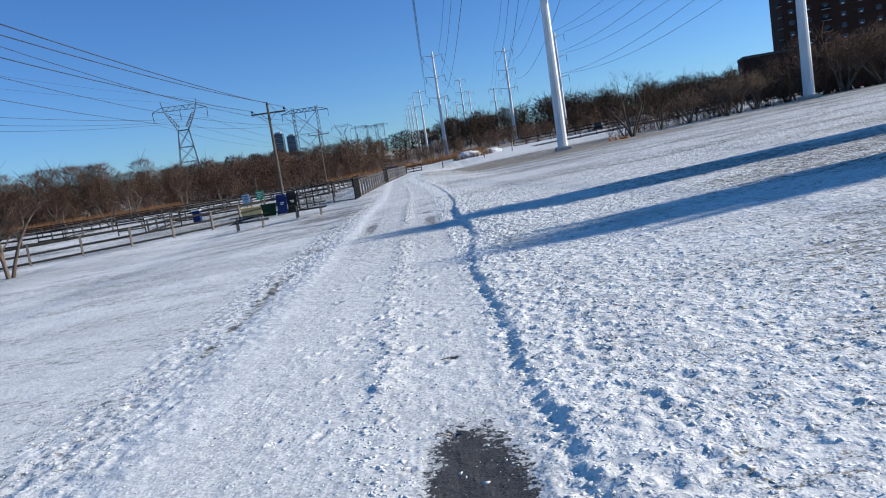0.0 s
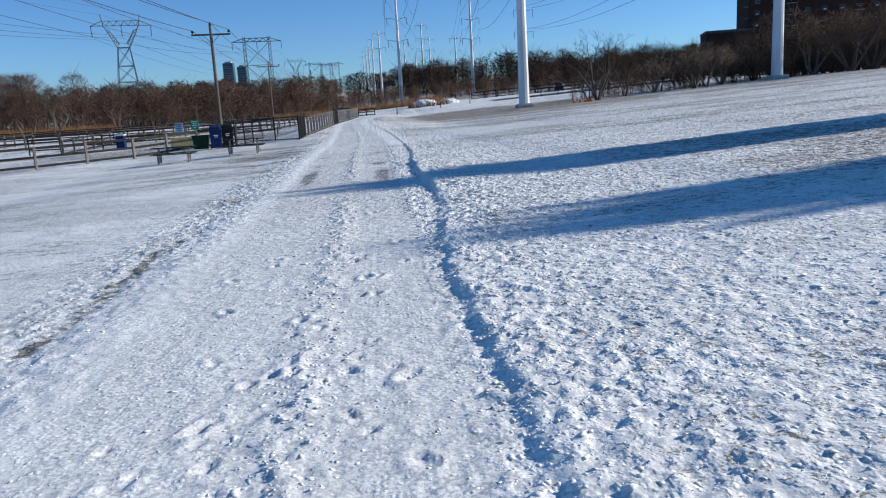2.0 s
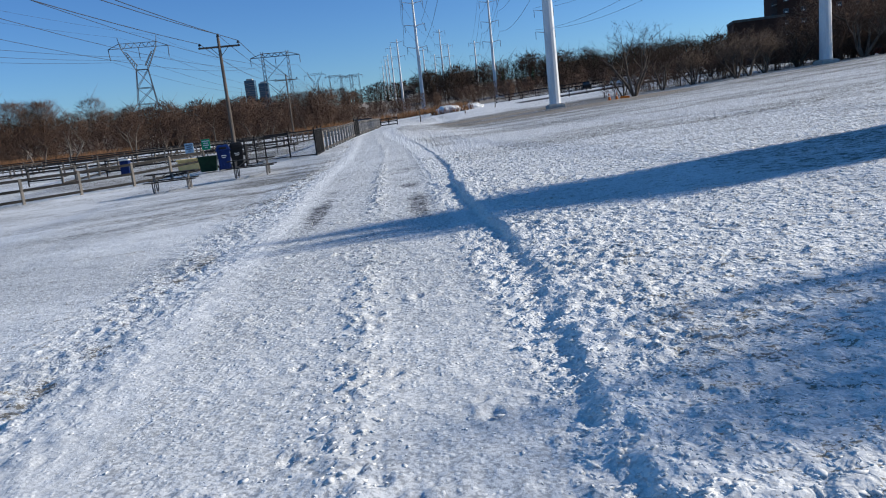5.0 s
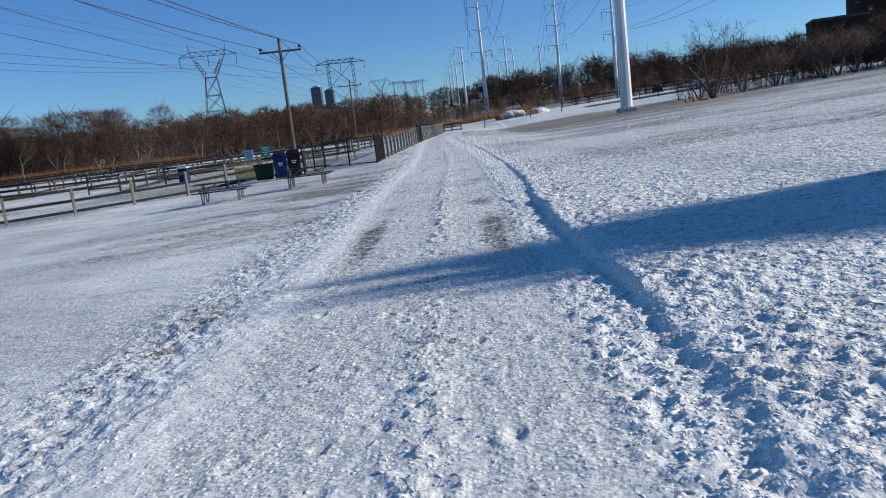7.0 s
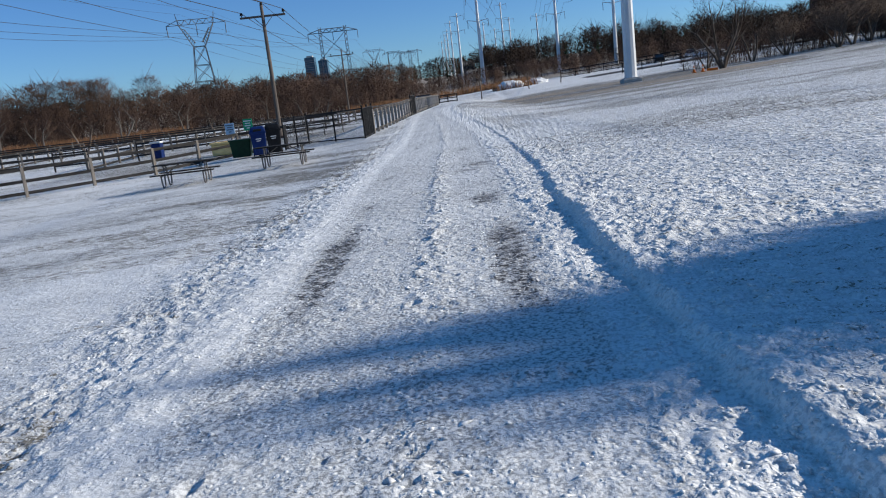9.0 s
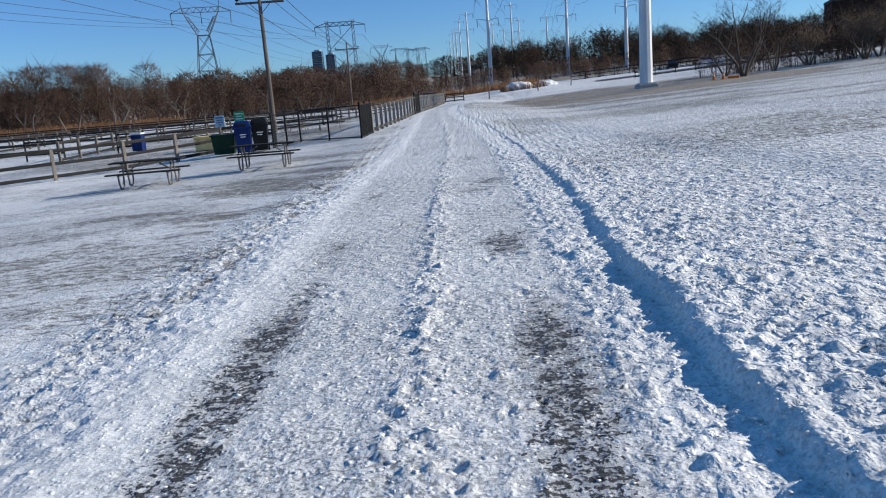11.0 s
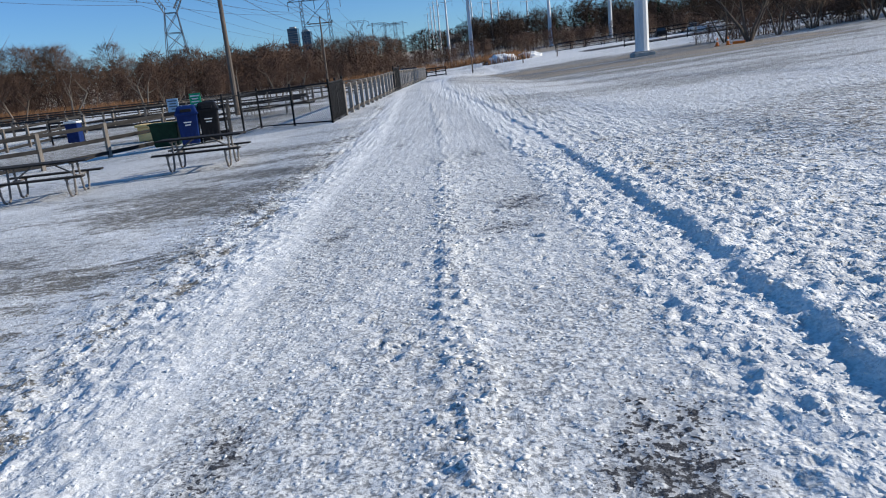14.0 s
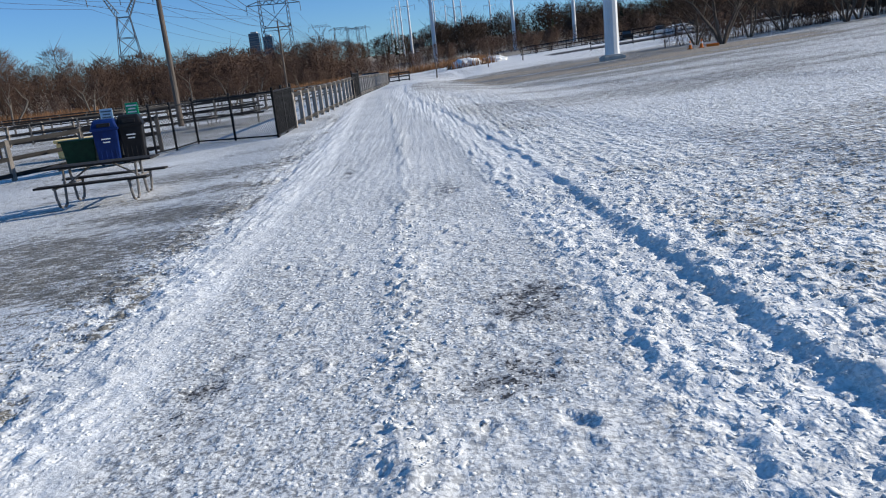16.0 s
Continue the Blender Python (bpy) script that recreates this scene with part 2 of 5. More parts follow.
    dry = right_field * smooth(60, 80, y) * smooth(122, 110, y) * smooth(1.5, 5, x) * smooth(34, 26, x) * (0.55 + 0.5 * smooth(0.4, 0.6, cloud(x * 0.15, y, 3.0, 131, 3)))
    grass = np.maximum(grass, dry)
    strip = smooth(118, 126, y) * smooth(186, 176, y) * smooth(2, 8, x)
    grass = grass * (1 - strip) + strip * 0.25 * smooth(0.5, 0.62, cloud(x * 0.2, y, 6.0, 151, 3))
    bare = np.maximum(bare, 1.2 * strip * smooth(146, 148, y) * smooth(157, 155, y) * smooth(20, 23, x) * smooth(0.3, 0.45, cloud(x * 0.3, y, 5.0, 161, 3)))
    edge = 104 + 0.4025 * (np.clip(x, -170, 0) + 165)
    grass = np.maximum(grass, np.maximum(smooth(2, 8, y - edge) * smooth(-2, -8, x), 0.85 * smooth(176, 190, y)))
    ice = np.clip(on_path * (0.45 + 0.55 * smooth(12, 20, y)) * (0.6 + 0.4 * smooth(0.45, 0.6, cloud(x, y, 1.1, 111, 2))) + left_field * smooth(0.4, 0.6, cloud(x, y, 4.0, 121, 2)) * (0.3 + 0.6 * smooth(12, 22, y)), 0, 1)
    rough = np.clip(0.28 * on_path + right_field + 0.15 * ridge + 0.6 * rubble + 0.2 * left_field + 0.6 * np.exp(-((x - pl + 1.0) / 0.55) ** 2), 0, 1)
    return z, bare, np.clip(grass, 0, 1), ice, rough


def ground_z(x, y):
    return float(land(x, y)) + float(snow(np.array([float(x)]), np.array([float(y)]))[0][0])


# ---------------------------------------------------------------- materials
def snow_material():
    m, nodes, links, shader = material("packed_snow")
    at = coords(nodes, links)
    fine = node(nodes, "ShaderNodeTexNoise", Scale=34.0, Detail=4.0, Roughness=0.66)
    tiny = node(nodes, "ShaderNodeTexNoise", Scale=150.0, Detail=2.0)
    broad = node(nodes, "ShaderNodeTexNoise", Scale=1.1, Detail=4.0)
    blades = node(nodes, "ShaderNodeTexNoise", Scale=9.0, Detail=6.0, Roughness=0.75)
    for n in (fine, tiny, broad, blades):
        links.new(at, n.inputs["Vector"])

    def attribute(name):
        a = nodes.new("ShaderNodeAttribute")
        a.attribute_name = name
        return a.outputs["Fac"]

    def math_node(op, a, b, c=None):
        n = nodes.new("ShaderNodeMath")
        n.operation = op
        for k, v in enumerate((a, b, c)):
            if v is None:
                continue
            if isinstance(v, (int, float)):
                n.inputs[k].default_value = v
            else:
                links.new(v, n.inputs[k])
        return n.outputs[0]

    def ramp(value, lo, hi, to_lo=0.0, to_hi=1.0):
        n = nodes.new("ShaderNodeMapRange")
        n.interpolation_type = "SMOOTHSTEP"
        for key, v in (("From Min", lo), ("From Max", hi), ("To Min", to_lo), ("To Max", to_hi)):
            n.inputs[key].default_value = v
        links.new(value, n.inputs["Value"])
        return n.outputs[0]

    def blend(fac, a, b):
        n = nodes.new("ShaderNodeMix")
        n.data_type = "RGBA"
        links.new(fac, n.inputs[0])
        for k, v in ((6, a), (7, b)):
            if isinstance(v, tuple):
                n.inputs[k].default_value = (*v, 1)
            else:
                links.new(v, n.inputs[k])
        return n.outputs[2]

    def lumps(scale, keep):
        """Separate rounded lumps: some cells of a Voronoi pattern stand proud."""
        cell = node(nodes, "ShaderNodeTexVoronoi", Scale=scale)
        warp = nodes.new("ShaderNodeVectorMath")
        warp.operation = "MULTIPLY_ADD"
        links.new(fine.outputs["Color"], warp.inputs[0])
        warp.inputs[1].default_value = (0.5 / scale,) * 3
        links.new(at, warp.inputs[2])
        links.new(warp.outputs[0], cell.inputs["Vector"])
        split = nodes.new("ShaderNodeSeparateColor")
        links.new(cell.outputs["Color"], split.inputs[0])
        return math_node("MULTIPLY", ramp(cell.outputs["Distance"], 0.12, 0.52, 1.0, 0.0), ramp(split.outputs[0], keep, 1.0))

    small_lumps, big_lumps = lumps(30.0, 0.35), lumps(13.0, 0.45)
    loose = math_node("MAXIMUM", small_lumps, math_node("MULTIPLY", big_lumps, attribute("rough")))
    # pits between lumps darkened in the colour as shade; on ice also grey specks
    ice_and_pit_shade = ramp(math_node("MULTIPLY_ADD", loose, 0.32, fine.outputs["Fac"]), 0.38, 0.58)
    mottle = ramp(fine.outputs["Fac"], 0.36, 0.64)
    white = blend(ramp(broad.outputs["Fac"], 0.35, 0.65), (0.64, 0.655, 0.665), (0.735, 0.75, 0.76))
    white = blend(ice_and_pit_shade, (0.49, 0.505, 0.52), white)
    icy = blend(ice_and_pit_shade, (0.19, 0.198, 0.206), (0.63, 0.645, 0.655))
    base = blend(math_node("MULTIPLY", attribute("ice"), 0.92), white, icy)
    straw = blend(mottle, (0.035, 0.032, 0.028), (0.16, 0.145, 0.115))
    drift = node(nodes, "ShaderNodeTexNoise", Scale=9.0, Detail=8.0, Roughness=0.8)
    links.new(coords(nodes, links, (0.5, 1.2, 1)), drift.inputs["Vector"])
    tuft = math_node("MULTIPLY_ADD", ramp(drift.outputs["Fac"], 0.36, 0.64), 0.6, math_node("MULTIPLY", ramp(fine.outputs["Fac"], 0.36, 0.64), 0.4))
    shown = ramp(math_node("ADD", attribute("grass"), tuft), 0.92, 1.03, 0.0, 0.9)
    straw = blend(ramp(attribute("grass"), 0.64, 0.95), straw, blend(mottle, (0.13, 0.105, 0.075), (0.34, 0.28, 0.21)))
    base = blend(shown, base, straw)
    tarmac = blend(ramp(tiny.outputs["Fac"], 0.35, 0.65), (0.022, 0.023, 0.027), (0.085, 0.085, 0.09))
    worn_through = math_node("MULTIPLY_ADD", ramp(fine.outputs["Fac"], 0.34, 0.66), 0.45, math_node("MULTIPLY", ramp(blades.outputs["Fac"], 0.3, 0.7), 0.45))
    open_road = ramp(math_node("ADD", attribute("bare"), worn_through), 0.92, 1.07)
    base = blend(open_road, base, tarmac)
    links.new(base, shader.inputs["Base Color"])
    gloss = math_node("MULTIPLY_ADD", attribute("ice"), -0.15, 0.82)
    links.new(gloss, shader.inputs["Roughness"])
    shader.inputs["Specular IOR Level"].default_value = 0.15
    hump = node(nodes, "ShaderNodeTexNoise", Scale=8.0, Detail=3.0, Roughness=0.55)
    links.new(at, hump.inputs["Vector"])
    height = math_node("MULTIPLY", fine.outputs["Fac"], 0.0075)
    height = math_node("MULTIPLY_ADD", tiny.outputs["Fac"], 0.0025, height)
    height = math_node("MULTIPLY_ADD", small_lumps, 0.007, height)
    clods = math_node("MULTIPLY_ADD", ramp(hump.outputs["Fac"], 0.38, 0.66), 0.026, math_node("MULTIPLY", big_lumps, 0.022))
    height = math_node("MULTIPLY_ADD", clods, attribute("rough"), height)
    height = math_node("MULTIPLY", height, attribute("crisp"))
    relief = node(nodes, "ShaderNodeBump", Strength=1.0, Distance=1.0)
    links.new(height, relief.inputs["Height"])
    links.new(relief.outputs[0], shader.inputs["Normal"])
    return m


SNOW = snow_material()
BARK = surface("grey_bark", (0.05, 0.04, 0.032), (0.17, 0.135, 0.11), 0.9, 0, 3.0, (1, 1, 0.25), 0.6, 22.0)
PALE_BARK = surface("pale_bark", (0.06, 0.052, 0.045), (0.17, 0.15, 0.13), 0.9, 0, 2.0, (1, 1, 0.25), 0.5, 16.0)
TWIG = island("brown_twigs", (0.048, 0.031, 0.0245), (0.098, 0.065, 0.050))
TWIG_PALE = island("pale_brown_twigs", (0.05, 0.037, 0.029), (0.17, 0.125, 0.098))
TWIG_DARK = island("dark_twigs", (0.012, 0.0085, 0.007), (0.045, 0.031, 0.0245))
REED = island("dry_reeds", (0.10, 0.052, 0.028), (0.22, 0.125, 0.07))
NEEDLE = island("dark_needles", (0.012, 0.02, 0.012), (0.035, 0.05, 0.028))
POLE_WOOD = surface("weathered_pole_wood", (0.065, 0.054, 0.047), (0.155, 0.13, 0.112), 0.85, 0, 2.0, (4, 4, 0.3), 0.5, 12.0)
PALE_POST = surface("pale_dry_wood", (0.20, 0.18, 0.16), (0.42, 0.38, 0.34), 0.85, 0, 3.0, (4, 4, 0.5), 0.5, 16.0, 0.2)
POST_WOOD = surface("silvered_wood", (0.09, 0.08, 0.07), (0.24, 0.215, 0.19), 0.85, 0, 3.0, (4, 4, 0.5), 0.5, 16.0, 0.2)
RAIL_WOOD = surface("dark_weathered_rail", (0.012, 0.012, 0.0125), (0.042, 0.04, 0.039), 0.85, 0, 3.0, (0.6, 4, 4), 0.5, 16.0, 0.2)
STEEL_WHITE = surface("galvanised_pale_steel", (0.50, 0.53, 0.56), (0.68, 0.70, 0.72), 0.5, 0.15, 0.6, (1, 1, 0.3), 0.1, 8.0)
LATTICE = surface("grey_lattice_steel", (0.08, 0.10, 0.12), (0.15, 0.17, 0.20), 0.7, 0.0, 1.0)
WIRE = surface("dark_wire", (0.03, 0.033, 0.04), (0.07, 0.075, 0.085), 0.6, 0.3, 1.0)
BLACK_METAL = surface("black_coated_metal", (0.006, 0.0065, 0.008), (0.02, 0.021, 0.024), 0.7, 0.0, 8.0)
GREY_METAL = surface("galvanised_tube", (0.10, 0.09, 0.085), (0.22, 0.21, 0.20), 0.6, 0.2, 12.0)
TABLE_WOOD = surface("dark_table_plank", (0.010, 0.0095, 0.009), (0.04, 0.036, 0.033), 0.75, 0, 5.0, (0.6, 5, 5), 0.4, 30.0, 0.25)
GREEN_PLASTIC = surface("dark_green_plastic", (0.004, 0.022, 0.012), (0.009, 0.045, 0.022), 0.5, 0, 5.0)
BLUE_PLASTIC = surface("blue_plastic", (0.003, 0.012, 0.065), (0.005, 0.024, 0.12), 0.5, 0, 5.0)
BLACK_PLASTIC = surface("black_plastic", (0.005, 0.005, 0.006), (0.014, 0.014, 0.016), 0.5, 0, 5.0)
CONCRETE = surface("grey_concrete", (0.30, 0.29, 0.27), (0.48, 0.46, 0.43), 0.9, 0, 3.0)
BRICK_WALL = surface("dark_red_brick", (0.035, 0.018, 0.013), (0.075, 0.036, 0.027), 0.9, 0, 0.8, (1, 1, 1), 0.2, 8.0)
GLASS_DARK = surface("dark_window_glass", (0.015, 0.02, 0.028), (0.05, 0.06, 0.075), 0.12, 0, 0.6)
PALE_PAINT = surface("pale_painted_panel", (0.55, 0.55, 0.54), (0.75, 0.75, 0.74), 0.6, 0, 4.0)
ORANGE = surface("orange_plastic", (0.55, 0.12, 0.02), (0.75, 0.20, 0.03), 0.5, 0, 6.0)
YELLOW_BOX = surface("yellow_plastic", (0.72, 0.50, 0.20), (0.85, 0.62, 0.28), 0.55, 0, 4.0)
RED_PAINT = surface("red_vehicle_paint", (0.20, 0.018, 0.014), (0.30, 0.03, 0.024), 0.3, 0, 4.0)
SIGN_GREEN = surface("green_sign_face", (0.02, 0.25, 0.12), (0.03, 0.35, 0.17), 0.5, 0, 4.0)
SIGN_BLUE = surface("pale_blue_sign_face", (0.30, 0.45, 0.58), (0.42, 0.55, 0.66), 0.5, 0, 4.0)
BLUE_GLASS = surface("blue_tower_glass", (0.02, 0.04, 0.07), (0.05, 0.09, 0.14), 0.25, 0, 0.05)
SIDING = surface("pale_house_siding", (0.14, 0.12, 0.10), (0.26, 0.23, 0.20), 0.8, 0, 0.5, vary=0.4)
ROOF = surface("dark_roof_shingle", (0.06, 0.055, 0.05), (0.14, 0.13, 0.12), 0.9, 0, 0.8)

# ---------------------------------------------------------------- ground: one sheet to the horizon
def spaced(fine_lo, fine_hi, step, lo, hi, growth):
    xs = list(np.arange(fine_lo, fine_hi, step))
    s, x = step, xs[-1]
    while x < hi:
        s *= growth
        x += s
        xs.append(x)
    s, x = step, xs[0]
    while x > lo:
        s *= growth
        x -= s
        xs.insert(0, x)
    return np.array(xs)


def make_ground():
    gx = spaced(-3.5, 2.6, 0.027, -3200, 3200, 1.055)
    gy = spaced(3.2, 34.5, 0.033, -400, 4500, 1.042)
    x, y = (a.ravel() for a in np.meshgrid(gx, gy))
    relief, bare, grass, ice, rough = snow(x, y)
    z = land(x, y) + relief
    nx, ny = len(gx), len(gy)
    # footprints and dents along the walked line
    rnd = random.Random(4)
    grid = z.reshape(ny, nx)
    for k in range(300):
        fy = rnd.uniform(3.0, 38)
        mid = float(path_left(fy) + path_right(fy)) / 2
        fx = mid + rnd.choice((0.25, -0.15, 0.7, -0.6)) + rnd.gauss(0, 0.22) if k < 260 else rnd.uniform(0.9, 2.6)
        a, size, depth = rnd.gauss(0, 0.5), rnd.uniform(0.03, 0.06), rnd.uniform(0.008, 0.024)
        i0, i1 = np.searchsorted(gx, (fx - 0.4, fx + 0.4))
        j0, j1 = np.searchsorted(gy, (fy - 0.4, fy + 0.4))
        px, py = np.meshgrid(gx[i0:i1] - fx, gy[j0:j1] - fy)
        u, v = px * math.cos(a) + py * math.sin(a), (py * math.cos(a) - px * math.sin(a)) / rnd.uniform(1.0, 1.9)
        d = np.hypot(u, v) / size
        d = d * (0.8 + 0.5 * grain(px + fx, py + fy, 0.05, 200 + k))
        grid[j0:j1, i0:i1] += depth * (0.75 * np.exp(-((d - 1.45) / 0.4) ** 2) - np.exp(-d ** 2 * 1.2))
    idx = np.arange(nx * ny).reshape(ny, nx)
    quads = np.stack([idx[:-1, :-1], idx[:-1, 1:], idx[1:, 1:], idx[1:, :-1]], -1).reshape(-1, 4)
    me = bpy.data.meshes.new("ground")
    me.vertices.add(nx * ny)
    me.vertices.foreach_set("co", np.stack([x, y, grid.ravel()], -1).ravel())
    me.loops.add(quads.size)
    me.loops.foreach_set("vertex_index", quads.ravel().astype(np.int32))
    me.polygons.add(len(quads))
    me.polygons.foreach_set("loop_start", np.arange(0, quads.size, 4, dtype=np.int32))
    me.polygons.foreach_set("use_smooth", np.ones(len(quads), dtype=bool))
    me.update(calc_edges=True)
    for name, values in (("bare", bare), ("grass", grass), ("ice", ice), ("rough", rough), ("crisp", crispness(y))):
        me.attributes.new(name, "FLOAT", "POINT").data.foreach_set("value", values.astype(np.float32))
    me.materials.append(SNOW)
    return tagged(new("ground", me), "packed snow over a path and grass fields", "ground", kind="structure")


make_ground()


def snow_crumbs(name, label, seed, count, place, size_lo, size_hi, y0=3.0, y1=37.0):
    """Loose lumps of broken snow lying on the relief."""
    rng = np.random.default_rng(seed)
    y = rng.uniform(y0, y1, count)
    x = place(rng, y)
    r = size_lo + (size_hi - size_lo) * rng.random(count) ** 2.5
    z = land(x, y) + snow(x, y)[0] - 0.08 * r
    base = np.array([(1, 0, 0), (0, 1, 0), (-1, 0, 0), (0, -1, 0), (0, 0, 1), (0, 0, -1)], float)
    shape = base[None] * rng.uniform(0.6, 1.2, (count, 6, 1)) + rng.normal(0, 0.24, (count, 6, 3))
    shape[:, :, 0] *= rng.uniform(1.0, 1.9, (count, 1))
    a = rng.uniform(0, 6.28, count)[:, None]
    vx = shape[:, :, 0] * np.cos(a) - shape[:, :, 1] * np.sin(a)
    vy = shape[:, :, 0] * np.sin(a) + shape[:, :, 1] * np.cos(a)
    v = np.stack([vx, vy, shape[:, :, 2] * 0.42], -1) * r[:, None, None] + np.stack([x, y, z], -1)[:, None]
    tri = np.array([(0, 1, 4), (1, 2, 4), (2, 3, 4), (3, 0, 4), (1, 0, 5), (2, 1, 5), (3, 2, 5), (0, 3, 5)])
    f = (np.arange(count)[:, None, None] * 6 + tri[None]).reshape(-1, 3)
    me = mesh_of(name, v.reshape(-1, 3), f, SNOW)
    me.polygons.foreach_set("use_smooth", np.ones(len(f), dtype=bool))
    return tagged(new(name, me), label, "snow", kind="stuff")


# ---------------------------------------------------------------- bare trees
def limb_tree(rnd, height, spread, trunks=1, levels=4, twigs=900, lean=0.25, start=0.25, sides=5):
    """Skeleton of a leafless tree: tapered limbs (a, b, r0, r1) and twigs (a, b, r)."""
    limbs, tips = [], []

    def grow(p, d, length, r, level):
        steps = 3
        for s in range(steps):
            d = (d + Vector((rnd.gauss(0, 0.13), rnd.gauss(0, 0.13), 0.05 + rnd.gauss(0, 0.06)))).normalized()
            q, r2 = p + d * (length / steps), r * 0.84
            limbs.append((p, q, r, r2, level))
            if level < levels and (s > 0 or level > 0):
                for _ in range(2):
                    side = Vector((rnd.gauss(0, 1), rnd.gauss(0, 1), rnd.uniform(-0.1, 0.7))).normalized()
                    grow(q, (d * 0.75 + side * (0.6 + spread * 0.5)).normalized(), length * rnd.uniform(0.45, 0.68), r2 * 0.55, level + 1)
            p, r = q, r2
        tips.append((p, d, length, level))

    for k in range(trunks):
        a = 2 * math.pi * k / trunks + rnd.random()
        d = Vector((math.cos(a) * lean * (trunks > 1), math.sin(a) * lean * (trunks > 1), 1)).normalized()
        grow(Vector((0.12 * math.cos(a) * (trunks > 1), 0.12 * math.sin(a) * (trunks > 1), -0.15)), d, height * 0.62, height * 0.017 + 0.02, 0)
    small = []
    ends = [t for t in tips if t[3] >= levels - 1] or tips
    for _ in range(twigs):
        p, d, length, _lv = rnd.choice(ends)
        p = p - d * rnd.random() * length * 0.8
        side = (d * 0.7 + Vector((rnd.gauss(0, 0.8), rnd.gauss(0, 0.8), rnd.gauss(0.25, 0.5)))).normalized()
        small.append((p, p + side * rnd.uniform(0.3, 1.0) * height * 0.085, 0.0021 * height ** 0.6 + 0.004))
    return limbs, small


def spikes(pieces, sides=3):
    """Tapered spikes for pieces (a, b, r0, r1), as plain arrays of points and faces."""
    a = np.array([p[0] for p in pieces], float)
    b = np.array([p[1] for p in pieces], float)
    r0 = np.array([p[2] for p in pieces], float)[:, None]
    r1 = np.array([p[3] for p in pieces], float)[:, None]
    d = b - a
    d /= np.linalg.norm(d, axis=1, keepdims=True) + 1e-9
    ref = np.where(np.abs(d[:, 2:3]) > 0.9, [[1.0, 0, 0]], [[0, 0, 1.0]])
    u = np.cross(d, ref)
    u /= np.linalg.norm(u, axis=1, keepdims=True) + 1e-9
    v = np.cross(d, u)
    rings = []
    for k in range(sides):
        w = math.cos(2 * math.pi * k / sides) * u + math.sin(2 * math.pi * k / sides) * v
        rings += [a + w * r0, b + w * r1]
    verts = np.stack(rings, 1).reshape(-1, 3)
    base = (np.arange(len(pieces)) * 2 * sides)[:, None]
    faces = np.concatenate([base + np.array([[2 * k, (2 * k + 2) % (2 * sides), (2 * k + 3) % (2 * sides), 2 * k + 1]]) for k in range(sides)])
    return verts, faces


def cones(pieces):
    """Three-sided pointed spikes for pieces (a, b, r)."""
    v, _ = spikes([(p[0], p[1], p[2], 0.0) for p in pieces], 3)
    v = v.reshape(-1, 3, 2, 3)
    verts = np.concatenate([v[:, :, 0], v[:, :1, 1]], 1).reshape(-1, 3)
    base = (np.arange(len(pieces)) * 4)[:, None]
    faces = np.concatenate([base + np.array([[k, (k + 1) % 3, 3]]) for k in range(3)])
    return verts, faces


def mesh_of(name, verts, faces, mat):
    me = bpy.data.meshes.new(name)
    me.vertices.add(len(verts))
    me.vertices.foreach_set("co", np.asarray(verts, float).ravel())
    n = faces.shape[1]
    me.loops.add(faces.size)
    me.loops.foreach_set("vertex_index", faces.ravel().astype(np.int32))
    me.polygons.add(len(faces))
    me.polygons.foreach_set("loop_start", np.arange(0, faces.size, n, dtype=np.int32))
    me.update(calc_edges=True)
    me.materials.append(mat)
    return me


def tree_thing(name, at, seed, height, spread, trunks, label, twigs=1500, mat=TWIG, levels=4, lean=0.25, group="", bark=BARK):
    rnd = random.Random(seed)
    limbs, small = limb_tree(rnd, height, spread, trunks, levels, twigs, lean)
    tree = thing(name, at, label, "tree", group)
    k = height / max(q.z for _, q, *_ in limbs)
    limbs, small = [(p * k, q * k, r, s, lv) for p, q, r, s, lv in limbs], [(p * k, q * k, r) for p, q, r in small]
    thick = [(p, q, r, s) for p, q, r, s, lv in limbs if lv <= 1]
    thin = [(p, q, max(r, 0.012), max(s, 0.009)) for p, q, r, s, lv in limbs if lv > 1] + [(p, q, r, r * 0.4) for p, q, r in small]
    new("trunk", mesh_of("trunk", *spikes(thick, 7), bark)).parent = tree
    new("crown", mesh_of("crown", *cones(thin), mat)).parent = tree
    return tree


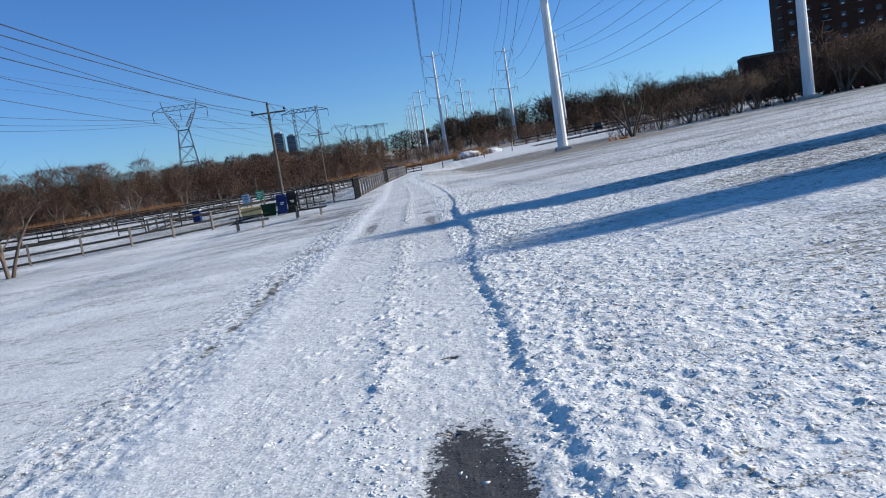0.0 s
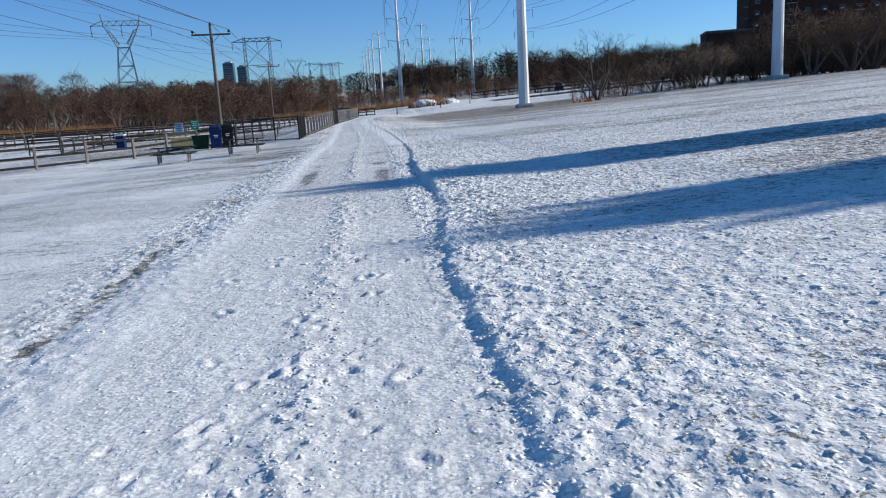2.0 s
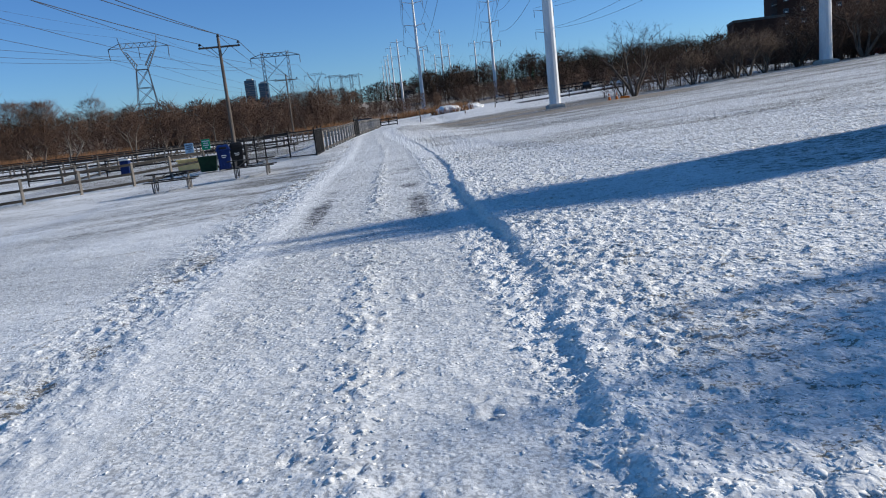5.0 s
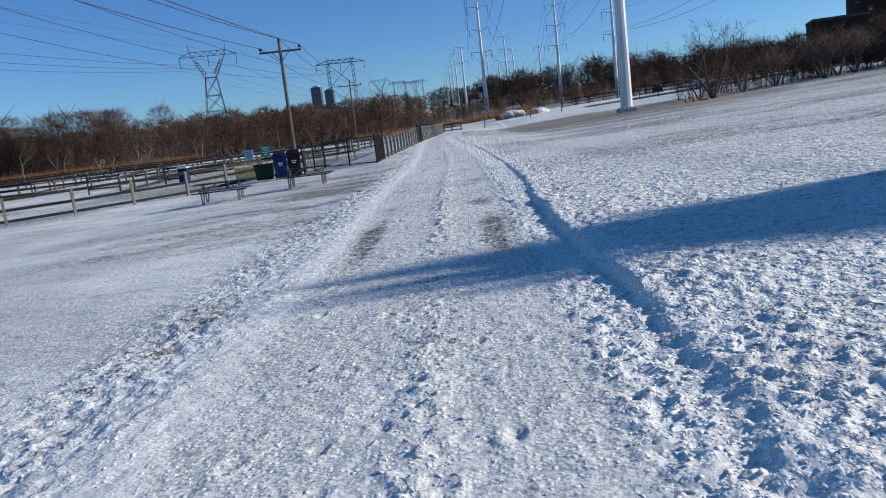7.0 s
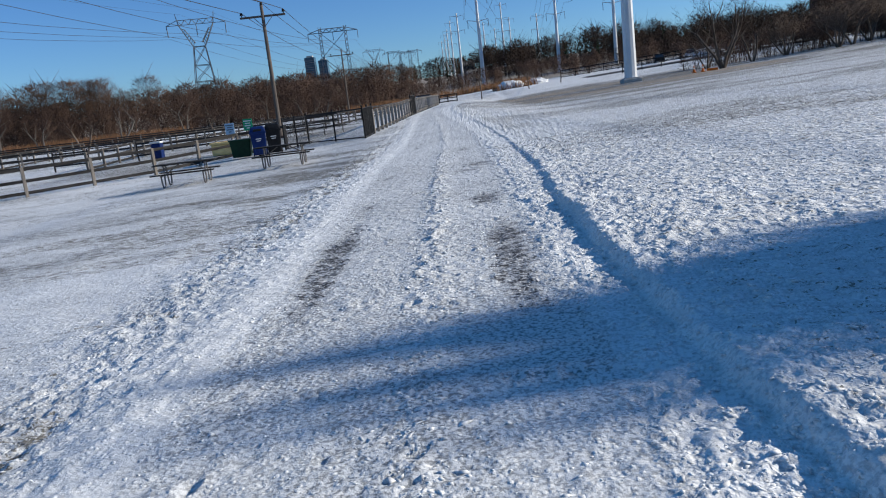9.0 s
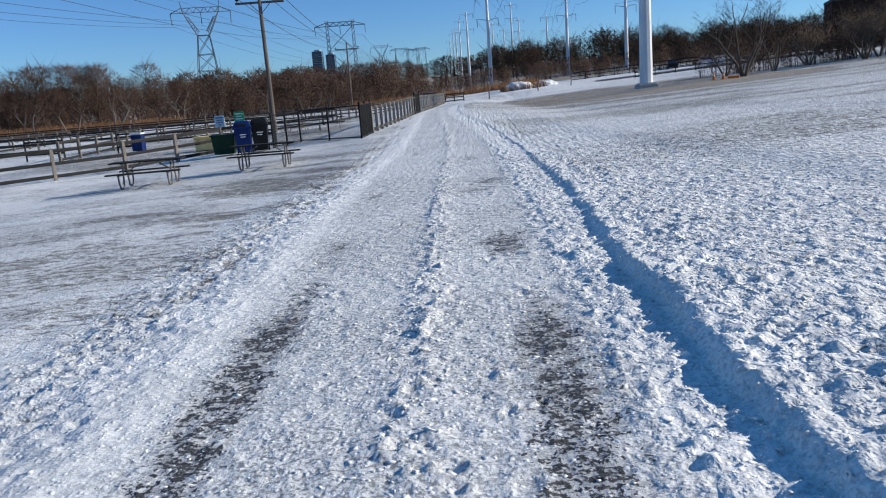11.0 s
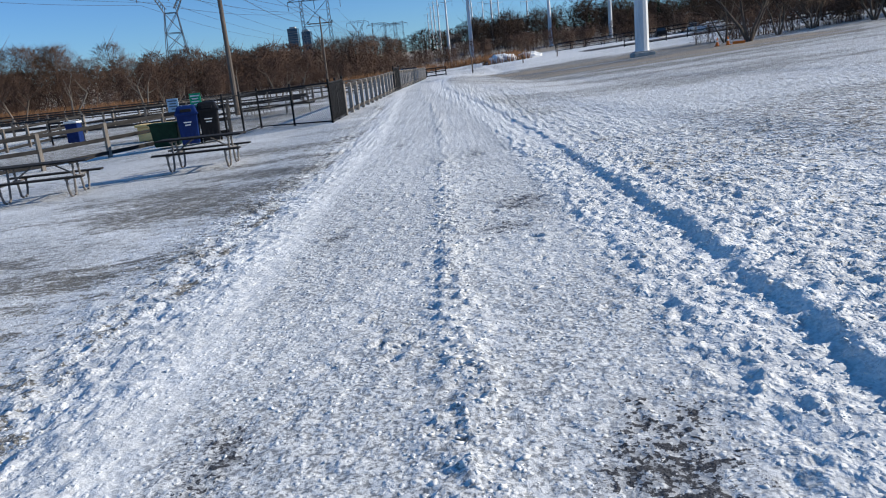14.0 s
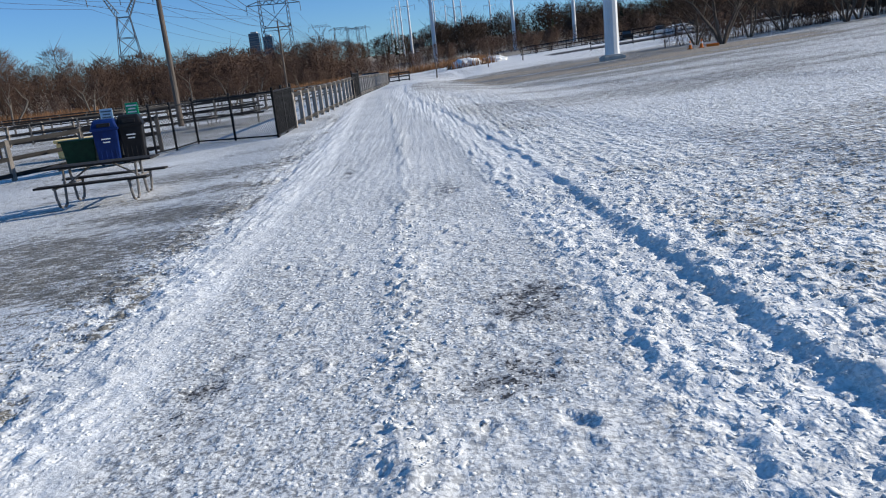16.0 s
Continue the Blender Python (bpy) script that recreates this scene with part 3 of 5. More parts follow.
def wood(name, spots, mat, label, seed, variants=6, twigs=300, category="woods", thick=2.2, low=0.1):
    """Many leafless trees joined into one; spots: x, y, height."""
    rnd = random.Random(seed)
    kinds = []
    for k in range(variants):
        stems = rnd.choice((1, 1, 2, 3))
        pieces = []
        for _ in range(stems):
            foot = Vector((rnd.gauss(0, 0.4), rnd.gauss(0, 0.4), -0.2))
            bend = foot + Vector((rnd.gauss(0, 0.6), rnd.gauss(0, 0.6), 4.5))
            head = bend + Vector((rnd.gauss(0, 0.8), rnd.gauss(0, 0.8), 5.0))
            pieces += [(foot, bend, 0.16), (bend, head, 0.09)]
            for _ in range(12):
                p = foot.lerp(bend, rnd.uniform(0.3, 1)) if rnd.random() < 0.5 else bend.lerp(head, rnd.uniform(0, 0.8))
                a = rnd.uniform(0, 6.28)
                pieces.append((p, p + Vector((math.cos(a), math.sin(a), rnd.uniform(0.5, 1.4))) * rnd.uniform(1.2, 2.6), 0.06))
        wide = rnd.uniform(2.6, 4.0)
        for _ in range(twigs):
            h = low + (0.94 - low) * rnd.random() ** 0.75
            a, r = rnd.uniform(0, 6.28), wide * math.sqrt(rnd.random()) * math.sqrt(max(0.03, 1 - (2 * h - 0.95) ** 2))
            p = Vector((math.cos(a) * r, math.sin(a) * r, h * 8.8))
            d = Vector((math.cos(a) * r * 0.5 + rnd.gauss(0, 0.6), math.sin(a) * r * 0.5 + rnd.gauss(0, 0.6), rnd.uniform(0.3, 1.1)))
            pieces.append((p, p + d.normalized() * rnd.uniform(0.5, 1.2), 0.016 * thick))
        kinds.append(cones(pieces))
    all_v, all_f, at = [], [], 0
    for x, y, h in spots:
        v, f = kinds[rnd.randrange(variants)]
        a, s, w = rnd.uniform(0, 6.28), h / 10.0, rnd.uniform(0.85, 1.25)
        c, q = math.cos(a), math.sin(a)
        turned = np.stack([(v[:, 0] * c - v[:, 1] * q) * s * w, (v[:, 0] * q + v[:, 1] * c) * s * w, v[:, 2] * s], -1)
        all_v.append(turned + [x, y, float(land(x, y)) - 0.1])
        all_f.append(f + at)
        at += len(v)
    ob = new(name, mesh_of(name, np.concatenate(all_v), np.concatenate(all_f), mat))
    return tagged(ob, label, category, kind="stuff")


def spots(seed, count, x0, x1, y0, y1, h0, h1):
    rnd = random.Random(seed)
    return [(rnd.uniform(x0, x1), rnd.uniform(y0, y1), rnd.uniform(h0, h1)) for _ in range(count)]


def along(seed, count, a, b, depth, h0, h1):
    """Spots scattered behind a line from a to b."""
    rnd = random.Random(seed)
    out = []
    for _ in range(count):
        t, d = rnd.random(), rnd.random() * depth
        out.append((a[0] + (b[0] - a[0]) * t + rnd.gauss(0, 2), a[1] + (b[1] - a[1]) * t + d, rnd.uniform(h0, h1)))
    return out


def right_strip(rng, y):
    return path_right(y) + rng.gamma(2.0, 0.17, len(y)) - 0.05 + 0.35 * smooth(13, 17, y) * rng.random(len(y))


def left_strip(rng, y):
    return path_left(y) - 1.05 + rng.normal(0, 0.42, len(y))


def middle_strip(rng, y):
    return (path_left(y) + path_right(y)) / 2 + 0.12 + rng.normal(0, 0.13, len(y))


def whole_path(rng, y):
    t = rng.random(len(y))
    return path_left(y) * t + path_right(y) * (1 - t)


def broken_bank(rng, y):
    return path_right(y) - 0.1 + rng.gamma(2.2, 0.32, len(y))


def right_field(rng, y):
    return path_right(y) + 0.7 + rng.random(len(y)) ** 1.3 * 3.6


snow_crumbs("snow_crumbs", "broken snow lumps along the cut bank", 301, 12000, right_strip, 0.006, 0.026)
snow_crumbs("snow_crumbs", "broken snow lumps along the path's soft ridge", 302, 6000, left_strip, 0.006, 0.024)
snow_crumbs("snow_crumbs", "kicked-up snow lumps along the path's middle", 303, 6000, middle_strip, 0.006, 0.028)
snow_crumbs("snow_crumbs", "scattered snow crumbs over the packed path", 304, 5000, whole_path, 0.006, 0.02)
snow_crumbs("snow_crumbs", "crusted snow lumps over the field's edge", 305, 20000, right_field, 0.008, 0.030)

snow_crumbs("snow_crumbs", "tumbled snow clods where the bank is broken", 306, 3500, broken_bank, 0.007, 0.023, 11.6, 18.6)

# woods beyond the fenced ground
wood("woods", along(1, 380, (-175, 112), (-14, 174), 50, 6.0, 11.5), TWIG, "brown leafless woods beyond the fenced ground", 5, 6, 400, thick=2.7, low=0.03)
wood("woods", along(2, 22, (-100, 132), (-60, 152), 10, 10.5, 14), TWIG, "tall bare trees standing over the woods", 6, 4, 1100, thick=1.3, low=0.3)
wood("shrubs", along(3, 350, (-165, 104), (-6, 168), 14, 2.4, 5.0), TWIG, "low brown thicket at the edge of the woods", 7, 4, 260, category="shrubs", thick=3.4, low=0.02)
wood("woods", along(4, 260, (-60, 182), (70, 205), 120, 3.8, 6.2), TWIG, "leafless brown woods across the valley", 8, 4, 320, thick=3.4, low=0.03)
wood("woods", [(x, y, h * (1.2 if x < 0.04 * y else 0.95)) for x, y, h in along(41, 560, (-480, 330), (480, 330), 420, 9, 15)], TWIG_DARK, "far leafless woods on the hillside", 9, 4, 240, thick=5.0, low=0.03)
wood("woods", along(47, 190, (8, 352), (215, 330), 60, 13, 18.5), TWIG_DARK, "dark leafless trees along the far hill", 23, 4, 240, thick=4.2, low=0.03)
wood("woods", along(5, 180, (42, 124), (125, 104), 34, 5, 7.5), TWIG_DARK, "dark leafless trees behind the snow field", 10, 6, 230, thick=3.0, low=0.05)
wood("woods", along(6, 230, (40, 185), (200, 150), 120, 5, 8.5), TWIG_DARK, "tall leafless trees behind the parking ground", 11, 4, 200, thick=4.0)
wood("woods", along(44, 46, (60, 106), (112, 92), 14, 8, 11), TWIG, "tall brown leafless trees at the field's far corner", 18, 4, 420, thick=2.6, low=0.05)
wood("shrubs", along(45, 250, (29, 110), (100, 93), 6, 2.4, 4.8), TWIG, "low brown thicket behind the snow field", 19, 4, 220, category="shrubs", thick=3.0, low=0.02)
wood("shrubs", along(46, 120, (22, 172), (110, 150), 8, 2.5, 4.5), TWIG, "brown thicket beyond the parking ground", 20, 4, 160, category="shrubs", thick=4.0, low=0.02)


def reeds(name, label, seed, a, b, depth, count):
    rnd = random.Random(seed)
    pieces = []
    for _ in range(count):
        t, d = rnd.random(), rnd.random() * depth
        x, y = a[0] + (b[0] - a[0]) * t, a[1] + (b[1] - a[1]) * t + d
        if grain(x, y, 13.0, seed) < 0.5:
            continue
        z, h = float(land(x, y)), rnd.uniform(0.7, 1.6)
        pieces.append((Vector((x, y, z - 0.05)), Vector((x + rnd.gauss(0, 0.25), y + rnd.gauss(0, 0.25), z + h)), rnd.uniform(0.05, 0.12), 0.02))
    ob = new(name, mesh_of(name, *spikes(pieces, 3), REED))
    return tagged(ob, label, "reeds", kind="stuff")


reeds("reeds", "tan dry reeds along the foot of the woods", 12, (-110, 112), (-8, 156), 9, 7000)
reeds("reeds", "tan dry grass beside the far end of the path", 13, (-22, 150), (14, 158), 30, 4000)


def conifers(name, label, seed, where):
    rnd = random.Random(seed)
    pieces = []
    for x, y, h in where:
        z = float(land(x, y))
        pieces.append((Vector((x, y, z)), Vector((x, y, z + h)), h * 0.016, 0.03))
        for k in range(46):
            t = (k + rnd.random()) / 46
            a, r = rnd.uniform(0, 6.28), (1 - t) ** 0.8 * h * 0.2 * rnd.uniform(0.7, 1.2)
            p = Vector((x, y, z + h * (0.08 + 0.9 * t)))
            pieces.append((p, p + Vector((math.cos(a) * r, math.sin(a) * r, -0.25 * r)), 0.055 * h * (1.1 - t), 0.02))
    ob = new(name, mesh_of(name, *spikes(pieces, 4), NEEDLE))
    return tagged(ob, label, "conifers", kind="stuff")


conifers("conifers", "dark far spruces along the skyline", 14, along(15, 90, (-330, 560), (380, 560), 320, 11, 18))
conifers("conifers", "dark spruces behind the parking ground", 16, along(17, 14, (40, 300), (150, 250), 60, 8, 12))

# the bare trees on the field, with several stems each
FIELD_TREES = "bare trees at the edge of the snow field"
tree_thing("bare_tree", (25.3, 91.0, float(land(25.3, 91)) + 0.02), 21, 8.2, 0.8, 4, "many-stemmed leafless tree on the snow field", 1100, TWIG_DARK, 3, 0.5, FIELD_TREES)
tree_thing("bare_tree", (31.3, 99.0, float(land(31.3, 99)) + 0.02), 22, 5.2, 1.0, 3, "small leafless tree with forked trunk in snow", 2200, TWIG_DARK, 3, 0.5, FIELD_TREES)
tree_thing("bare_tree", (27.7, 103.0, float(land(27.7, 103)) + 0.02), 23, 5.0, 1.0, 3, "low spreading leafless tree in snow", 2000, TWIG_DARK, 3, 0.5, FIELD_TREES)
for k, (tx, ty, th) in enumerate(((10.8, 142.0, 4.5), (16.8, 147.0, 4.5), (2.4, 127.0, 4.6), (-8, 132, 5), (-14, 118, 4.5))):
    tree_thing("young_tree", (tx, ty, float(land(tx, ty))), 30 + k, th, 0.8, 1, "small young leafless tree standing in the snow", 700, TWIG, 3, 0.3, "young trees")
for k, (tx, ty, th) in enumerate(((-24, 86, 4.2), (-40, 92, 5.0), (-19, 104, 4.5), (-52, 84, 5.0))):
    tree_thing("young_tree", (tx, ty, float(land(tx, ty))), 40 + k, th, 0.9, 2, "small leafless tree in the fenced ground", 800, TWIG, 3, 0.4, "trees in the fenced ground")
tree_thing("young_tree", (-19.9, 34.2, float(land(-19.9, 34.2))), 47, 4.6, 0.9, 3, "small leafless tree on the snow beside the fence", 900, TWIG, 3, 0.4)
for k, (tx, ty, th) in enumerate(((-62, 112, 7.5), (-47, 116, 7.0), (-72, 106, 8.0), (-40, 121, 6.5), (-30, 128, 6.0), (-86, 100, 8.0), (-22, 133, 5.5), (-55, 110, 5.5))):
    tree_thing("pale_tree", (tx, ty, float(land(tx, ty))), 90 + k, th, 0.8, 1 + k % 2, "leafless tree with a pale grey trunk before the woods", 900, TWIG, 3, 0.3, "pale-trunked trees", PALE_BARK)
# big shrubs in front of the building
SHRUBS = "big shrubs by the building"
for k, (tx, ty, th) in enumerate(((40, 98, 5.6), (43, 101, 6.2), (46.5, 104, 6.0), (37, 104, 5.0), (57, 100, 9.0), (61, 98, 9.5), (66, 101, 10.0), (71, 99, 9.0), (53, 108, 8))):
    tree_thing("big_shrub", (tx, ty, float(land(tx, ty))), 60 + k, th, 1.1, 5, "dense brown leafless shrub at the field's edge", 4200 if k < 4 else 2800, TWIG_PALE if k < 4 else TWIG, 3, 0.6, SHRUBS)
# tall narrow trees beside the field, out of view, added to shade the path
SHADE = "tall narrow trees beside the field"


def unseen_shade_tree(at, seed, height, width, count):
    rnd = random.Random(seed)
    tree = thing("unseen_shade_tree", at, "unseen tall narrow leafless tree with upright branches, added to cast shade", "tree", SHADE)
    trunk = [(Vector((0, 0, -0.2)), Vector((0.1, 0, height * 0.5)), 0.32, 0.2), (Vector((0.1, 0, height * 0.5)), Vector((0, 0, height * 0.97)), 0.2, 0.03)]
    crown = []
    for _ in range(count):
        t, a = rnd.random() ** 0.8, 0.9 * rnd.randrange(7) + rnd.gauss(0, 0.2)
        z, r = height * (0.06 + 0.86 * t), width * (0.3 + 0.7 * math.sqrt(rnd.random())) * min(1, (1 - t) * 5.0 + 0.28)
        p = Vector((math.cos(a) * r * 0.75, math.sin(a) * r * 0.75, z))
        crown.append((p, p + Vector((math.cos(a) * 0.15, math.sin(a) * 0.15, 1)) * rnd.uniform(1.0, 2.2), 0.05, 0.015))
    for nm, pieces, sides, m in (("trunk", trunk, 8, BARK), ("crown", crown, 3, TWIG)):
        new(nm, mesh_of(nm, *spikes(pieces, sides), m)).parent = tree
    return tree


for k, (tx, ty, th, tw, n) in enumerate(((30, 24.2, 11.9, 2.1, 2900), (31, 16.9, 11.5, 1.0, 1600), (33, 18.3, 12.0, 0.6, 700), (36, 16.6, 12.6, 0.6, 650))):
    unseen_shade_tree((tx, ty, float(land(tx, ty))), 80 + k, th, tw, n)


# ---------------------------------------------------------------- transmission line
def monopole(at, height, r0, r1, arms, label, arm_length=3.2, footed=False):
    """A tapered many-sided steel pole with up-bent arms and hanging insulators."""
    pole = thing("steel_monopole", at, label, "pylon", "steel monopoles of the power line")
    bm = fresh()
    sides = 12
    rod(bm, (0, 0, -0.5), (0, 0, height), r0, r1, sides)
    if footed:
        for z in (0.35, 0.5):
            rod(bm, (0, 0, z), (0, 0, z + 0.05), r0 * 1.08, r0 * 1.08, sides)
    part("shaft", bm, STEEL_WHITE, pole)
    for z in arms:
        for side in (-1, 1):
            bm = fresh()
            rod(bm, (0, 0, z), (side * arm_length, 0, z + 0.55), 0.14, 0.07, 6)
            ob = part("arm", bm, STEEL_WHITE, pole)
            bm = fresh()
            rod(bm, (side * arm_length, 0, z + 0.55), (side * arm_length, 0, z - 1.7), 0.08, 0.08, 6)
            part("insulator", bm, LATTICE, ob)
    if footed:
        bm = box(fresh(), (-r0 * 1.45, -r0 * 1.45, -0.6), (r0 * 1.45, r0 * 1.45, 0.38), 0.06)
        box(bm, (-r0 * 1.2, -r0 * 1.2, 0.3), (r0 * 1.2, r0 * 1.2, 0.5), 0.04)
        part("footing", bm, CONCRETE, pole, "low square concrete footing")
    return pole


MONO = (18.0, 98.5)
monopole((*MONO, float(land(*MONO))), 36.0, 0.70, 0.36, (22, 28, 34), "pale grey steel monopole on a concrete footing", footed=True)
M5 = (51.0, 98.0)
monopole((*M5, float(land(*M5))), 36.0, 0.73, 0.40, (22, 28, 34), "pale grey steel monopole by the shrubs", footed=True)
POLES = [(6.4, 237.7, 36.5, 3), (32.4, 265.5, 38.4, 3), (46.4, 242.8, 37.6, 3), (23.6, 407.0, 45.6, 3), (33.4, 491.5, 45.7, 3), (0.9, 362.8, 38.2, 2), (41.7, 410.5, 38.5, 3), (17.2, 492.4, 44.6, 3), (-3.3, 502.8, 48.8, 3), (-6.6, 582.8, 50.8, 3), (-9.7, 642.7, 52.6, 3), (28.7, 582.0, 47.6, 3), (-13.9, 722.7, 53.2, 3)]
for px, py, top, arms in POLES:
    z = float(land(px, py))
    h = top - z
    monopole((px, py, z), h, 0.62, 0.28, [h - 1.5 - 6.5 * k for k in range(arms)], "far pale steel monopole with paired arms", 3.0)


def bars(bm, pairs, r):
    for a, b in pairs:
        rod(bm, a, b, r, r, 4, False)
    return bm


def waist_tower(at, height, turn, r=0.11):
    """A lattice tower with a narrow waist, a wide V above it and one bridge of arms."""
    tower = thing("lattice_tower", at, "grey steel lattice tower with a V-shaped head", "pylon", "lattice towers", turn=turn)
    H = height
    waist, base, head = 0.70 * H, 3.6, 4.6
    w = 1.5
    legs, braces = [], []
    for sx in (-1, 1):
        for sy in (-1, 1):
            legs.append(((sx * base, sy * base, -0.3), (sx * w, sy * 0.9, waist)))
    part("legs", bars(fresh(), legs, r * 1.2), LATTICE, tower)
    levels = [0, 0.3, 0.55, 0.76, 1.0]
    for t0, t1 in zip(levels, levels[1:]):
        for sx in (-1, 1):
            x0, x1 = base + (w - base) * t0, base + (w - base) * t1
            y0, y1 = base + (0.9 - base) * t0, base + (0.9 - base) * t1
            for sy in (-1, 1):
                braces.append(((sx * x0, sy * y0, waist * t0), (-sx * x1, sy * y1, waist * t1)))
                braces.append(((sx * x1, sy * y1, waist * t1), (-sx * x1, sy * y1, waist * t1)))
    part("bracing", bars(fresh(), braces, r * 0.7), LATTICE, tower)
    horns, web = [], []
    top, bridge = H, 0.9 * H
    for sx in (-1, 1):
        for sy in (-0.6, 0.6):
            horns.append(((sx * w, sy, waist), (sx * (head - 0.2), sy, bridge)))
            horns.append(((sx * 0.9, sy, waist + 1.0), (sx * (head - 1.5), sy, bridge - 1.2)))
            horns.append(((sx * (head - 0.2), sy, bridge), (sx * (head + 0.3), 0, top)))
        n = 7
        for k in range(n):
            t0, t1 = k / n, (k + 1) / n
            outer = (sx * (w + (head - 0.2 - w) * t0), 0.6, waist + (bridge - waist) * t0)
            inner = (sx * (0.9 + (head - 2.4) * t1), 0.6, waist + 1 + (bridge - 2.2 - waist) * t1)
            web.append((outer, inner))
    part("head_frame", bars(fresh(), horns, r), LATTICE, tower)
    reach = head + 2.9
    arm = [((-reach, 0, bridge), (reach, 0, bridge)), ((-head, 0.5, bridge + 1.3), (head, 0.5, bridge + 1.3)), ((-reach, 0, bridge), (-head, 0, bridge + 1.3)), ((reach, 0, bridge), (head, 0, bridge + 1.3))]
    for k in range(10):
        x0, x1 = -head + 2 * head * k / 10, -head + 2 * head * (k + 1) / 10
        arm.append(((x0, 0.3, bridge if k % 2 else bridge + 1.3), (x1, 0.3, bridge + 1.3 if k % 2 else bridge)))
    part("cross_arm", bars(fresh(), arm + web, r * 0.75), LATTICE, tower)
    for x in (-reach, 0, reach):
        part("insulator", rod(fresh(), (x, 0, bridge), (x * 0.98, 0, bridge - 2.9), 0.11, 0.11, 6), LATTICE, tower)
    return tower


def portal_tower(at, height, turn, half=4.2, r=0.12):
    """A two-legged lattice portal with one long arm."""
    tower = thing("portal_tower", at, "grey steel two-legged lattice portal tower", "pylon", "lattice towers", turn=turn)
    H, arm_z = height, height * 0.93
    for sx in (-1, 1):
        pairs = []
        for dx in (-0.55, 0.55):
            for dy in (-0.55, 0.55):
                pairs.append(((sx * half + dx * 1.3, dy * 1.3, -0.3), (sx * half + dx * 0.6, dy * 0.6, H)))
        for k in range(14):
            z0, z1 = H * k / 14, H * (k + 1) / 14
            pairs.append(((sx * half - 0.5, 0.5, z0), (sx * half + 0.5, 0.5, z1)))
            pairs.append(((sx * half + 0.5, -0.5, z0), (sx * half - 0.5, -0.5, z1)))
        part("leg", bars(fresh(), pairs, r * 0.7), LATTICE, tower)
    reach = half * 1.95
    arm = [((-reach, 0, arm_z), (reach, 0, arm_z)), ((-half, 0, arm_z + 1.2), (half, 0, arm_z + 1.2)), ((-reach, 0, arm_z), (-half, 0, arm_z + 1.2)), ((reach, 0, arm_z), (half, 0, arm_z + 1.2))]
    for k in range(8):
        x0, x1 = -half + 2 * half * k / 8, -half + 2 * half * (k + 1) / 8
        arm.append(((x0, 0, arm_z if k % 2 else arm_z + 1.2), (x1, 0, arm_z + 1.2 if k % 2 else arm_z)))
    part("cross_arm", bars(fresh(), arm, r), LATTICE, tower)
    brace = [((-half, 0, H * 0.62), (half, 0, H * 0.62)), ((-half, 0, H * 0.62), (half, 0, arm_z)), ((half, 0, H * 0.62), (-half, 0, arm_z)), ((-half, 0, H * 0.62), (half, 0, H * 0.3)), ((half, 0, H * 0.62), (-half, 0, H * 0.3))]
    part("bracing", bars(fresh(), brace, r * 0.7), LATTICE, tower)
    for x in (-reach, 0, reach):
        part("insulator", rod(fresh(), (x, 0, arm_z), (x, 0, arm_z - 2.6), 0.11, 0.11, 6), LATTICE, tower)
    return tower


waist_tower((-68.0, 215.5, float(land(-68.0, 215.5))), 30.67 - float(land(-68.0, 215.5)), 14)
portal_tower((-40.9, 268.6, 3.71), 25.1, 8)
waist_tower((-57.7, 538.7, 14.28), 26.6, 5)
portal_tower((-47.6, 579.9, 16.36), 23.6, 5)
portal_tower((-42.6, 640.4, 19.22), 23.3, 5)
portal_tower((-41.2, 720.7, 22.09), 26.7, 5)


def utility_pole(at, height, arm, turn=0.0, lean=0.0):
    pole = thing("utility_pole", at, "weathered wooden utility pole with one crossarm", "utility pole", "wooden utility poles", turn=turn)
    part("shaft", rod(fresh(), (0, 0, -0.5), (lean, 0, height), 0.17, 0.11, 10), POLE_WOOD, pole)
    if arm:
        z = height - 0.75
        bar = part("crossarm", box(fresh(), (-arm / 2, -0.06, z - 0.07), (arm / 2, 0.06, z + 0.07), 0.015), POLE_WOOD, pole)
        for x in (-arm / 2 + 0.12, arm / 2 - 0.12):
            bm = fresh()
            rod(bm, (x, 0, z + 0.05), (x, 0, z + 0.22), 0.03, 0.03, 6)
            rod(bm, (x, 0, z + 0.18), (x, 0, z + 0.36), 0.12, 0.08, 8)
            part("insulator", bm, BLACK_PLASTIC, bar)
        bm = fresh()
        rod(bm, (lean, 0, height), (lean, 0, height + 0.26), 0.11, 0.07, 8)
        part("insulator", bm, BLACK_PLASTIC, pole)
        for sx in (-1, 1):
            part("brace", rod(fresh(), (lean, 0.07, z - 0.75), (sx * arm * 0.22, 0.07, z), 0.025, 0.025, 5), GREY_METAL, pole)
    return pole


for ux, uy, top, arm in ((-14.0, 70.0, 9.39, 3.2), (-20.2, 145.3, 11.4, 4.0), (-22.7, 220.6, 13.49, 0), (-25.6, 291.7, 17.98, 0)):
    foot = float(land(ux, uy))
    utility_pole((ux, uy, foot), top - foot, arm, 6)


def wire(points, sag, r, group="power lines"):
    """A hanging wire through the given points."""
    curve = bpy.data.curves.new("power_wire", "CURVE")
    curve.dimensions, curve.bevel_depth, curve.bevel_resolution = "3D", r, 1
    full = []
    for a, b in zip(points, points[1:]):
        a, b = Vector(a), Vector(b)
        for k in range(16):
            t = k / 16
            full.append(a.lerp(b, t) - Vector((0, 0, sag * 4 * t * (1 - t))))
    full.append(Vector(points[-1]))
    line = curve.splines.new("POLY")
    line.points.add(len(full) - 1)
    for q, p in zip(line.points, full):
        q.co = (*p, 1)
    curve.materials.append(WIRE)
    return tagged(new("power_wire", curve), "thin dark overhead power wire", "wire", group)


